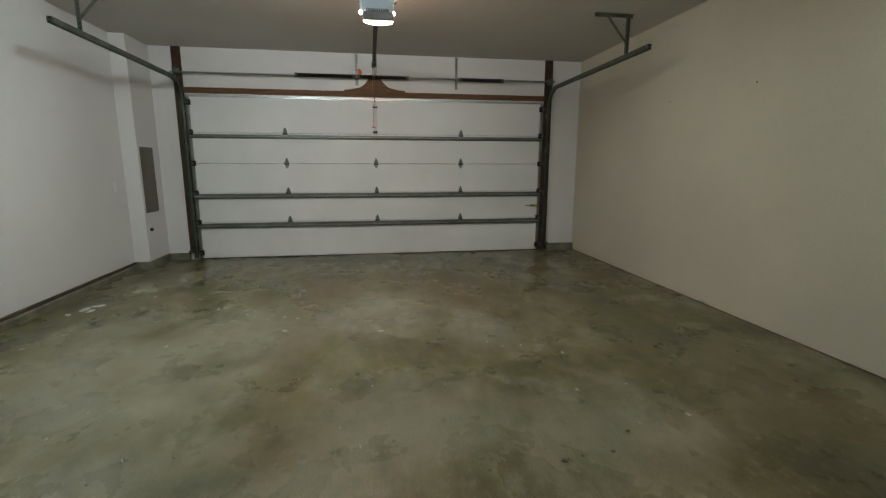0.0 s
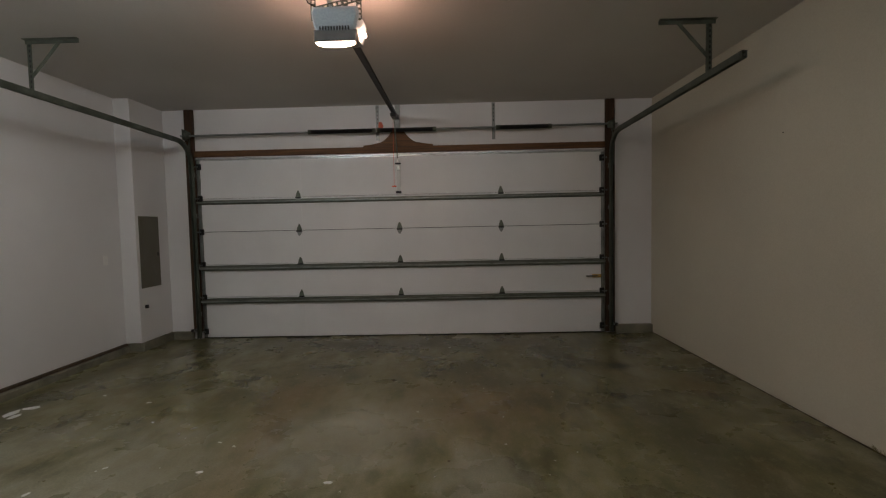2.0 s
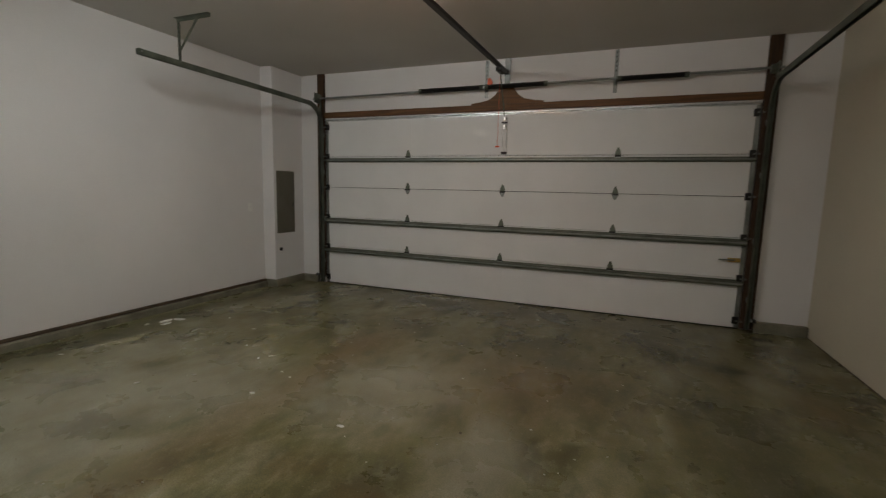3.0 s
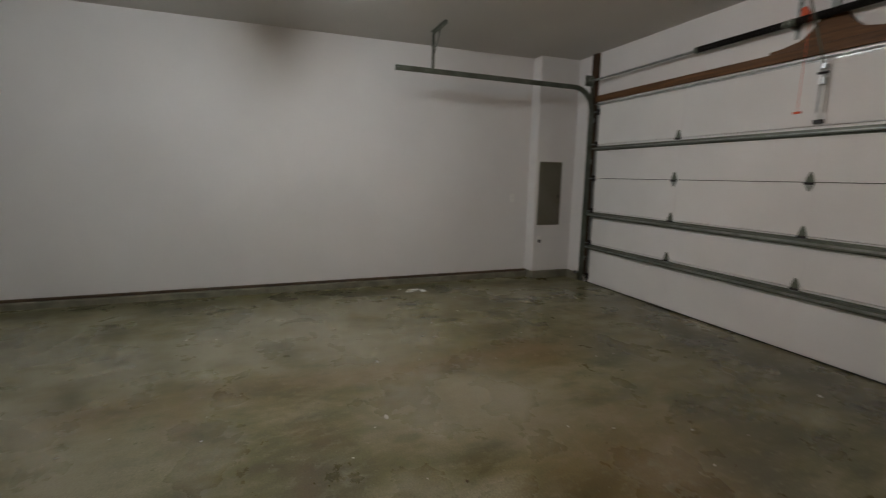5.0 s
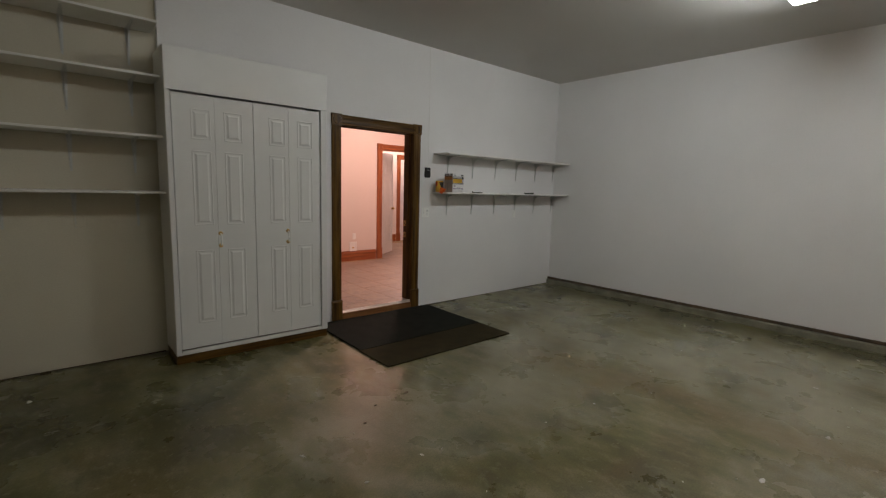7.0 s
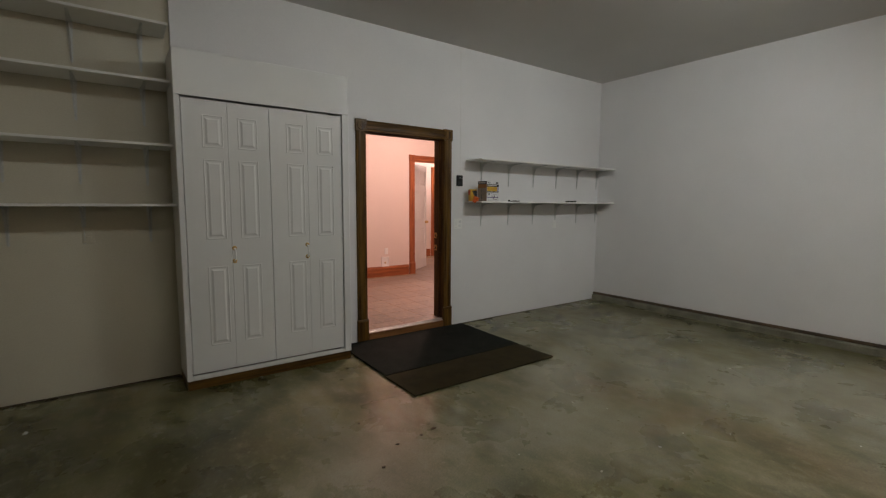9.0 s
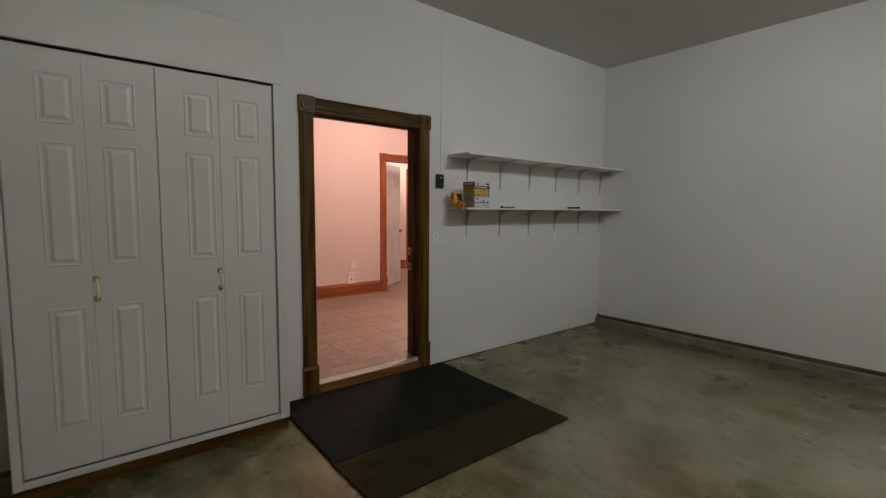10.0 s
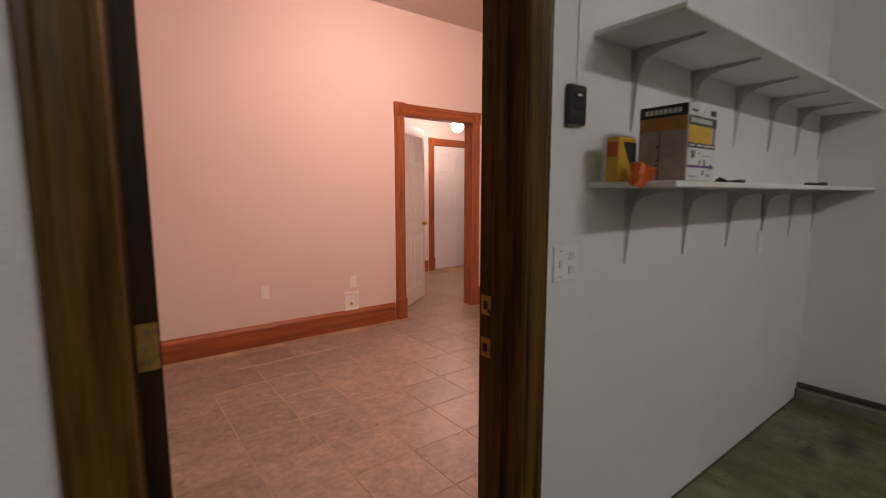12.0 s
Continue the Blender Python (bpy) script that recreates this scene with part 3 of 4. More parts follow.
def baseboard(name, x0, x1, y, out):
    prof = [(0, HF), (0.018, HF), (0.018, HF + .13), (0.022, HF + .135), (0.020, HF + .155), (0.009, HF + .175), (0.006, HF + .185), (0, HF + .185)]
    structure(name, prism(B(), [(y + out * a, z) for a, z in prof], "x", x0, x1), M_CHERRY["x"], "tall reddish cherry-stained baseboard along the cream wall", "baseboard")


baseboard("baseboard_room_1", IX1 + 0.13, HX1, HY, 1)
baseboard("baseboard_room_2", HX0, IX0 - 0.13, HY, 1)
baseboard("baseboard_hall_1", FX1 + 0.13, LX1, FY, 1)
baseboard("baseboard_hall_2", LX0, FX0 - 0.13, FY, 1)


def panel_door(name, w, h, label, at, turn, knob_side):
    """A white moulded six-panel door leaf; hinge edge at its origin, leaf along local x."""
    ob = thing(name, (0, 0, 0), label, "door")
    rails = [(0, 0.20), (0.20 + 0.62, 0.20 + 0.62 + 0.14), (1.53, 1.63), (h - 0.12, h)]
    fields = [(0.20, 0.82), (0.96, 1.53), (1.63, h - 0.12)]
    bm = box(B(), 0, w, -0.009, 0.009, 0, h)
    st = 0.105
    xs = [0, st, w / 2 - 0.05, w / 2 + 0.05, w - st, w]
    for a, b in ((xs[0], xs[1]), (xs[2], xs[3]), (xs[4], xs[5])):
        box(bm, a, b, -0.018, 0.018, 0, h)
    for a, b in rails:
        box(bm, st, w / 2 - .05, -0.018, 0.018, a, b)
        box(bm, w / 2 + .05, w - st, -0.018, 0.018, a, b)
    leaf = part("leaf", bm, M_WHITE, ob)
    for a, b in fields:
        for x0, x1 in ((xs[1], xs[2]), (xs[3], xs[4])):
            part("raised_panel", box(B(), x0 + .028, x1 - .028, -0.0165, 0.0165, a + .028, b - .028, 0.0045), M_WHITE, ob)
    kx = w - 0.065 if knob_side > 0 else 0.065
    for s in (-1, 1):
        k = part("knob", cyl(B(), (kx, s * .018, .92), (kx, s * .024, .92), .028, seg=20), M_BRASS, ob, "brass door knob")
        bm = B()
        bmesh.ops.create_uvsphere(bm, u_segments=16, v_segments=10, radius=0.026, matrix=Matrix.Translation((kx, s * .058, .92)))
        cyl(bm, (kx, s * .024, .92), (kx, s * .045, .92), .010)
        smooth(part("knob_ball", bm, M_BRASS, k))
    ob.matrix_basis = Matrix.Translation(at) @ pose(0, 0, 0, 0, 0, turn)
    return ob


panel_door("inner_door", 0.87, 2.05, "white six-panel door standing open into the hall", (IX1 - 0.03, HY - 0.19, HF + 0.014), 217, 1)
panel_door("hall_door", 0.80, 2.075, "closed white six-panel door at the end of the hall", (FX0 + 0.01, FY - 0.04, HF + 0.01), 0, -1)

# wall fittings of the room
def plate(name, x, y, z, w, h, axis, out, label, holes, category="outlet", skin=None):
    """A white cover plate on a wall; holes: (du, dv, w, h, material)."""
    def b(du, dv, a, c, d0, d1, bev=0.0):
        if axis == "y":
            return box(B(), x + du - a / 2, x + du + a / 2, y + out * d0, y + out * d1, z + dv - c / 2, z + dv + c / 2, bev)
        return box(B(), x + out * d0, x + out * d1, y + du - a / 2, y + du + a / 2, z + dv - c / 2, z + dv + c / 2, bev)
    ob = thing(name, (x, y, z), label, category)
    part("cover", b(0, 0, w, h, 0, 0.006, 0.002), skin or M_PLATE, ob)
    for du, dv, a, c, m in holes:
        part("insert", b(du, dv, a, c, 0.0055, 0.0095, 0.001), m, ob)
    return ob


DUPLEX = [(0, 0.022, 0.032, 0.028, M_PLATE), (0, -0.022, 0.032, 0.028, M_PLATE), (-.007, .024, .003, .010, M_INK), (.007, .024, .003, .010, M_INK), (-.007, -.020, .003, .010, M_INK), (.007, -.020, .003, .010, M_INK)]
plate("wall_outlet", -0.385, HY, 0.557, 0.07, 0.115, "y", 1, "white duplex outlet on the cream wall", DUPLEX[:2])
plate("wall_outlet", -1.205, HY, 0.555, 0.07, 0.115, "y", 1, "white outlet above the recessed washer box", DUPLEX[:2])
wb = thing("washer_box", (-1.18, HY, 0.37), "white recessed plumbing box with a brass valve", "plumbing box")
for x0, x1, z0, z1 in ((-1.255, -1.105, .435, .455), (-1.255, -1.105, .28, .30), (-1.255, -1.237, .30, .435), (-1.123, -1.105, .30, .435)):
    part("rim", box(B(), x0, x1, HY + .0005, HY + 0.014, z0, z1, 0.002), M_PLATE, wb)
part("back", box(B(), -1.237, -1.123, HY + .0005, HY + 0.003, .30, .435), M_PLATE, wb)
part("valve", cyl(B(), (-1.18, HY + .003, .345), (-1.18, HY + .02, .345), .016, .012), M_BRASS, wb, "brass valve")

# room and hall lamps
rl = thing("ceiling_lamp", (-1.3, -1.1, HC), "lit round flush ceiling lamp in the room", "lamp")
part("pan", cyl(B(), (-1.3, -1.1, HC - 0.03), (-1.3, -1.1, HC - .001), 0.17, seg=32), M_WHITE, rl)
part("bowl", cyl(B(), (-1.3, -1.1, HC - 0.10), (-1.3, -1.1, HC - 0.031), 0.055, 0.09, 32), M_HLAMP, rl)
GLX, GLY, GLZ = -3.58, -4.16, 2.37
hl = thing("hall_lamp", (GLX, GLY, 2.62), "lit glass globe lamp hanging from the hall ceiling", "lamp")
part("canopy", cyl(B(), (GLX, GLY, 2.595), (GLX, GLY, 2.619), 0.06, 0.07, 20), M_BRASS, hl)
part("stem", cyl(B(), (GLX, GLY, GLZ + .075), (GLX, GLY, 2.596), 0.012), M_BRASS, hl)
bm = B()
bmesh.ops.create_uvsphere(bm, u_segments=20, v_segments=12, radius=0.083, matrix=Matrix.Translation((GLX, GLY, GLZ)) @ Matrix.Diagonal((1, 1, 0.95, 1)))
smooth(part("globe", bm, M_GLOBE, hl))

# ---- garage door ----
gd = thing("garage_door", (0.34, NY, 0), "closed white sectional steel garage door with steel struts", "garage door")
SEAMS = [0.012, 0.575, 1.025, 1.475, 1.93, GZ + 0.005]
for z0, z1 in zip(SEAMS, SEAMS[1:]):
    bm = box(B(), GX0 + 0.045, GX1 - 0.045, NY - 0.004, NY + 0.045, z0 + 0.0025, z1 - 0.0025, 0.003)
    sec = part("section", bm, M_GDOOR, gd)
    for x in (-1.036, 0.336, 1.713):
        part("stile", box(B(), x - 0.042, x + 0.042, NY - 0.0065, NY - 0.0035, z0 + 0.006, z1 - 0.006), M_GDOOR, sec)
    for x0, x1 in ((GX0, GX0 + 0.043), (GX1 - 0.043, GX1)):
        part("end_stile", box(B(), x0, x1, NY - 0.010, NY + 0.044, z0 + 0.003, z1 - 0.003, 0.003), M_STEEL, sec, "blue-grey steel end stile")
    part("lip", box(B(), GX0 + 0.046, GX1 - 0.046, NY - 0.008, NY - 0.0045, z1 - 0.012, z1 - 0.004), M_GDOOR, sec)
part("bottom_seal", box(B(), GX0, GX1, NY, NY + 0.04, 0.0, 0.0115), M_PLASTIC, gd, "black rubber bottom seal")


def strut(zc, tall=0.052, metal=None):
    metal = metal or M_TRACK
    prof = [(NY - .009, zc - tall / 2 - .012), (NY - .011, zc - tall / 2 - .012), (NY - .011, zc - tall / 2), (NY - .062, zc - tall / 2 + .006), (NY - .062, zc + tall / 2 - .006), (NY - .011, zc + tall / 2), (NY - .011, zc + tall / 2 + .012), (NY - .009, zc + tall / 2 + .012)]
    part("strut", prism(B(), prof, "x", GX0 + 0.005, GX1 - 0.005), metal, gd, "folded galvanised steel strut")


strut(1.875, 0.036)
for z in (0.975, 0.52):
    strut(z)
for z, h in ((1.875, .005), (0.975, .010), (0.52, .010)):
    part("strut_rib", box(B(), GX0 + 0.006, GX1 - 0.006, NY - .0645, NY - .0625, z - h, z + h, .0006), M_STEEL, gd, "brighter rib along the strut")
strut(2.458, 0.012, M_ZINC)
for x in (-1.036, 0.336, 1.713):
    for z in SEAMS[1:5]:
        if x == 0.336 and z > 1.9:
            continue
        bm = prism(B(), [(x - .035, z - .006), (x + .035, z - .006), (x + .03, z + .03), (x + .008, z + .085), (x - .008, z + .085), (x - .03, z + .03)], "y", NY - .014, NY - .0095)
        h = part("hinge", bm, M_TRACK, gd, "grey steel hinge")
        part("hinge_leaf", prism(B(), [(x - .035, z - .016), (x - .026, z - .045), (x - .008, z - .075), (x + .008, z - .075), (x + .026, z - .045), (x + .035, z - .016)], "y", NY - .014, NY - .0095), M_STEEL, h)
        part("pin", cyl(B(), (x - .037, NY - .018, z - .01), (x + .037, NY - .018, z - .01), .010, seg=10), M_BLACK, h)
for x, s in ((GX0 + 0.04, -1), (GX1 - 0.04, 1)):
    for z in SEAMS[1:5] + [0.10, 2.36]:
        bm = box(B(), x - .03, x + .03, NY - .03, NY - .0105, z - .04, z + .04, 0.004)
        rb = part("roller_bracket", bm, M_BLACK, gd, "dark steel roller bracket")
        part("roller", cyl(B(), (x, NY - .045, z), (x + s * 0.062, NY - .045, z), .008, seg=10), M_STEEL, rb)
lock = part("slide_lock", box(B(), 2.93, 3.05, NY - .03, NY - .0105, 0.755, 0.80, 0.003), M_BRASS, gd, "pale zinc slide lock")
part("bolt", box(B(), 2.84, 3.0, NY - .04, NY - .031, 0.77, 0.785, 0.002), M_TRACK, lock)
opb = part("operator_bracket", box(B(), .318, .362, NY - .014, NY - .0105, 1.975, 2.40, .001), M_BRKT, gd, "galvanised operator bracket on the top section")
for x in (.311, .366):
    part("bracket_flange", box(B(), x - .003, x + .003, NY - .028, NY - .0105, 2.03, 2.40, .001), M_BRKT, opb)
part("clevis", box(B(), .322, .359, NY - .060, NY - .0145, 2.25, 2.31, .004), M_ZINC, opb)
part("clevis", box(B(), .322, .359, NY - .060, NY - .0145, 2.37, 2.41, .004), M_ZINC, opb)
part("arm_pin", cyl(B(), (.300, NY - .045, 2.34), (.378, NY - .045, 2.34), .010, seg=10), M_BLACK, opb)
part("foot_hinge", box(B(), .300, .375, NY - .030, NY - .0105, 1.945, 1.978, .004), M_BLACK, opb)

# posts and header boards round the opening
for x0, x1 in ((GX0 - 0.125, GX0 - 0.006), (GX1 + 0.006, GX1 + 0.128)):
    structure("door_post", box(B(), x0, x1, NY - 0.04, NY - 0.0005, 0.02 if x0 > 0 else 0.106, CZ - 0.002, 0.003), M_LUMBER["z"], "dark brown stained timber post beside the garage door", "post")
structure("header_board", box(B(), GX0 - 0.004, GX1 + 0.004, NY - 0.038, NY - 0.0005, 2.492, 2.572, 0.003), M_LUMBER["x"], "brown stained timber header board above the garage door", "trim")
half = [(-.468, 2.5725), (-.468, 2.592), (-.36, 2.603), (-.237, 2.627), (-.20, 2.645), (-.15, 2.685), (-.125, 2.715), (-.102, 2.745), (-.085, 2.775), (-.055, 2.80)]
pts = [(0.346 + u, z) for u, z in half] + [(0.346 - u, z) for u, z in reversed(half)]
pad = thing("center_pad", (0.336, NY, 2.57), "curved brown plywood mounting pad above the garage door", "mounting board")
part("board", prism(B(), pts, "y", NY - 0.036, NY - 0.0005), M_LUMBER["x"], pad)


# ---- door tracks ----
def door_track(x, s):
    """Vertical and horizontal track with curve, brackets and ceiling hanger; s: -1 west, 1 east."""
    tr = thing("door_track", (x, NY, 0), "dull galvanised steel garage door track with ceiling hanger", "door track", "garage door tracks")
    prof = [(-.02, -.025), (.02, -.025), (.02, .028), (.016, .028), (.016, -.021), (-.016, -.021), (-.016, .028), (-.02, .028)]
    yv, zt, R = NY - 0.075, 2.665, 0.30
    path = [(x, yv, 0.02), (x, yv, zt - R)]
    path += [(x, yv - R + R * math.cos(a), zt - R + R * math.sin(a)) for a in [math.pi / 2 * k / 10 for k in range(1, 10)]]
    path += [(x, yv - R, zt), (x, 4.845, zt + 0.018)]
    part("rail", sweep(B(), prof, path), M_TRACK, tr)
    for z in (0.35, 1.0, 1.7, 2.25):
        part("wall_bracket", box(B(), x - .028, x + .028, NY - .052, NY - .0395, z - .03, z + .03, .003), M_STEEL, tr)
    ang = part("flag_angle", prism(B(), [(NY - .10, 2.25), (NY - .0395, 2.25), (NY - .0395, 2.80), (NY - .10, 2.62)], "x", x + s * .022, x + s * .026), M_TRACK, tr)
    y = 5.285
    h = part("hanger_post", beam(B(), (x - s * .002, y, zt + .03), (x - s * .002, y, CZ - .03), .035, .004, (0, 1, 0)), M_TRACK, tr)
    for k in range(9):
        z = zt + .055 + k * .042
        part("slot", box(B(), x - s * .002 - .006, x - s * .002 + .006, y - .0027, y + .0027, z, z + .022), M_BLACK, h)
    part("hanger_flange", box(B(), x - .019, x - .016, y - .002, y + .03, zt + .03, CZ - .03), M_TRACK, h)
    xa, xb = x + s * .06, x - s * .40
    part("ceiling_angle", box(B(), min(xa, xb), max(xa, xb), y - .004, y + .032, CZ - .006, CZ - .0005), M_TRACK, tr)
    part("ceiling_angle_web", box(B(), min(xa, xb), max(xa, xb), y + .028, y + .032, CZ - .036, CZ - .0062), M_TRACK, tr)
    part("brace", beam(B(), (x, y + .004, zt + .14), (x - s * .26, y + .004, CZ - .03), .028, .004, (0, 1, 0)), M_TRACK, tr)
    part("end_stop", cyl(B(), (x - .03, 4.87, zt + .02), (x + .03, 4.87, zt + .02), .007, seg=8), M_STEEL, tr)
    return tr


door_track(-2.447, -1)
door_track(3.166, 1)

# ---- torsion shaft and springs ----
RY, RZ = NY - 0.105, 2.775
sh = thing("torsion_shaft", (0.34, RY, RZ), "galvanised torsion shaft with black coil springs above the garage door", "torsion spring")
part("shaft", cyl(B(), (-2.56, RY, RZ - .012), (3.24, RY, RZ + .012), 0.0135, seg=14), M_STEEL, sh)


def coil(x0, x1):
    n = int((x1 - x0) / 0.0075)
    bm = B()
    rows = []
    for k in range(n * 2 + 1):
        x = x0 + (x1 - x0) * k / (n * 2)
        r = 0.030 if k % 2 else 0.0255
        rows.append([bm.verts.new((x, RY + r * math.cos(a), RZ + r * math.sin(a))) for a in [2 * math.pi * j / 10 for j in range(10)]])
    for r0, r1 in zip(rows, rows[1:]):
        for j in range(10):
            bm.faces.new((r0[j - 1], r0[j], r1[j], r1[j - 1]))
    bm.faces.new(rows[0]), bm.faces.new(rows[-1])
    bmesh.ops.recalc_face_normals(bm, faces=bm.faces[:])
    sp = part("spring", bm, M_BLACK, sh, "black oil-tempered coil spring")
    for x in (x0 - .015, x1 + .015):
        part("cone", cyl(B(), (x - .02, RY, RZ), (x + .02, RY, RZ), .033, .030, 14), M_TRACK, sp)


coil(-0.80, 0.025)
coil(0.12, 0.83)
coil(1.69, 2.345)
for x, z0 in ((0.073, 2.66), (1.63, 2.64)):
    bk = part("bearing_plate", box(B(), x - .022, x + .022, NY - .005, NY - .0006, z0, CZ - .004), M_STEEL, sh, "slotted galvanised bearing plate")
    part("bearing_arm", prism(B(), [(NY - .005, RZ - .06), (NY - .005, RZ + .06), (RY - .02, RZ + .03), (RY - .02, RZ - .03)], "x", x - .003, x + .003), M_STEEL, bk)
    for k in range(5):
        z = 2.88 + k * .05
        part("slot", box(B(), x - .006, x + .006, NY - .0062, NY - .0051, z, z + .025), M_BLACK, bk)
for x, s in ((-2.49, 1), (3.17, -1)):
    dr = part("drum", cyl(B(), (x, RY, RZ), (x + s * .05, RY, RZ), .052, .046, 20), M_TRACK, sh, "cable drum")
    part("end_plate", box(B(), x - s * .012 - .003, x - s * .012 + .003, RY - .06, NY - .0405, RZ - .07, RZ + .07), M_TRACK, dr)
tag = solid("warning_tag", prism(B(), [(0.085, 2.80), (0.125, 2.79), (0.155, 2.85), (0.125, 2.905), (0.09, 2.90)], "y", NY - .019, NY - .006), M_RED, "red-orange plastic warning tag hanging by the spring bracket", "tag")

# ---- door opener ----
op = thing("door_opener", (0.335, 4.6, 2.62), "grey ceiling-hung garage door opener with a lit lamp lens", "door opener")
bm = B()
rings = [(4.40, .138, 2.735, 2.875), (4.425, .150, 2.725, 2.90), (4.72, .148, 2.77, 2.905), (4.78, .135, 2.78, 2.895)]
rows = []
for y, hw, z0, z1 in rings:
    rows.append([bm.verts.new((0.335 + a * hw, y, z)) for a, z in ((-.78, z0), (.78, z0), (.92, z0 + .06), (1, z1 - .03), (.95, z1), (-.95, z1), (-1, z1 - .03), (-.92, z0 + .06))])
for r0, r1 in zip(rows, rows[1:]):
    for j in range(8):
        bm.faces.new((r0[j - 1], r0[j], r1[j], r1[j - 1]))
bm.faces.new(rows[0]), bm.faces.new(rows[-1])
bmesh.ops.recalc_face_normals(bm, faces=bm.faces[:])
case = part("housing", bm, M_CASE, op, "grey-blue plastic motor housing")
for k in range(11):
    x = 0.335 - .09 + k * .018
    part("vent_slot", box(B(), x - .005, x + .005, 4.3955, 4.4015, 2.742, 2.768), M_BLACK, case)
bm = prism(B(), [(4.372, 2.664), (4.392, 2.742), (4.404, 2.742), (4.46, 2.726), (4.47, 2.664)], "x", 0.205, 0.475)
for v in bm.verts:
    k = 0.94 if v.co.z < 2.68 else 1.0
    v.co.x = 0.342 + (v.co.x - 0.340) * k * (1.0 if v.co.y < 4.5 else 0.94)
part("lamp_hood", bm, M_HOOD, op, "dark grey lamp hood")
bm = B()
rows = []
for y, hw, deep in ((4.380, .118, .006), (4.386, .122, .020), (4.400, .122, .026), (4.415, .120, .022), (4.425, .112, .006)):
    rows.append([bm.verts.new((0.342 + hw * math.cos(a), y, 2.6635 + deep * math.sin(a))) for a in [math.pi + math.pi * k / 16 for k in range(17)]])
for r0, r1 in zip(rows, rows[1:]):
    for j in range(17):
        bm.faces.new((r0[j - 1], r0[j], r1[j], r1[j - 1]))
bm.faces.new(rows[0]), bm.faces.new(rows[-1])
bmesh.ops.recalc_face_normals(bm, faces=bm.faces[:])
part("lamp_lens", bm, M_BULB, op, "glowing frosted lamp lens")
# unseen tube added behind the housing to fill in the ceiling glow
part("rear_fill_tube", cyl(B(), (0.235, 4.815, 2.845), (0.435, 4.815, 2.845), 0.018, seg=18), M_FILL_TUBE, op, "unseen glowing tube added behind the housing to light the ceiling")
for s in (-1, 1):
    part("side_lens", cyl(B(), (0.337 + s * .149, 4.60, 2.80), (0.337 + s * .149, 4.645, 2.80), 0.008, seg=14), M_BULB_SIDE, op, "lit lens slot in the side of the housing")
part("rail", beam(B(), (0.335, 4.76, 2.895), (0.335, NY - 0.05, 2.955), .045, .035), M_BLACK, op, "dark steel opener rail")
part("header_bracket", box(B(), 0.31, 0.38, NY - .02, NY - .0006, 2.805, CZ - .003, .002), M_STEEL, op)
part("rail_clevis", box(B(), 0.305, 0.365, NY - .07, NY - .021, 2.93, 2.985, .004), M_BLACK, op)
part("trolley", box(B(), .30, .37, NY - .42, NY - .22, 2.885, 2.925, .006), M_BLACK, op)
part("door_arm", beam(B(), (.336, NY - .33, 2.89), (.336, NY - .05, 2.41), .014, .006), M_TRACK, op)
part("release_cord", cable(B(), [(.312, NY - .245, 2.887), (.309, NY - .245, 2.40), (.308, NY - .245, 2.03)], .0022), M_RED, op, "thin red release cord")
part("release_handle", box(B(), .280, .336, NY - .254, NY - .236, 2.012, 2.030, .006, 2), M_RED, op, "red plastic release handle")


def slotted(name, p0, p1, up):
    """Perforated hanger strap: two edges joined by rungs, open slots between."""
    a, b = Vector(p0), Vector(p1)
    d = (b - a).normalized()
    side = d.cross(Vector(up)).normalized()
    bm = B()
    for k in (-1, 1):
        beam(bm, a + side * k * .013, b + side * k * .013, .008, .004, up)
    n = max(2, int((b - a).length / .030))
    for k in range(n + 1):
        c = a + (b - a) * (k / n)
        beam(bm, c - d * .006, c + d * .006, .018, .0038, up)
    part(name, bm, M_TRACK, op, "perforated steel hanger strap")


for x in (0.19, 0.485):
    slotted("hanger", (x, 4.455, 2.83), (x, 4.455, CZ - .004), (0, 1, 0))
slotted("hanger_cross", (0.19, 4.460, 2.90), (0.50, 4.460, 2.965), (0, 1, 0))
slotted("hanger_diagonal", (0.395, 4.47, 2.925), (0.40, 4.19, CZ - .004), (0, 0, 1))
slotted("hanger_diagonal", (0.485, 4.445, 2.95), (0.445, 4.18, CZ - .004), (0, 0, 1))
part("strut_plain", beam(B(), (0.30, 4.60, 2.90), (0.225, 4.45, CZ - .004), .03, .004, (0, 1, 0)), M_ZINC, op)
part("top_bracket", box(B(), .25, .40, 4.50, 4.62, 2.900, 2.915, .004), M_BLACK, op)
ob_ = thing("ceiling_outlet", (0.25, 4.27, CZ), "dark ceiling outlet box with the opener's plug", "outlet")
part("box", box(B(), 0.205, 0.295, 4.23, 4.31, CZ - .045, CZ - .0005, .004), M_SILL, ob_)
part("plug", box(B(), 0.185, 0.204, 4.255, 4.285, CZ - .05, CZ - .02, .004), M_PLASTIC, ob_)
cord = [(0.185, 4.27, CZ - .035), (0.165, 4.30, CZ - .09), (0.15, 4.38, CZ - .16), (0.165, 4.43, CZ - .20), (0.21, 4.445, CZ - .222), (0.27, 4.45, CZ - .235), (0.34, 4.45, CZ - .24), (0.38, 4.46, CZ - .235), (0.405, 4.48, CZ - .25), (0.42, 4.52, CZ - .245)]
solid("power_cord", cable(B(), cord, .0045), M_PLASTIC, "black power cord looping down to the opener", "cord")


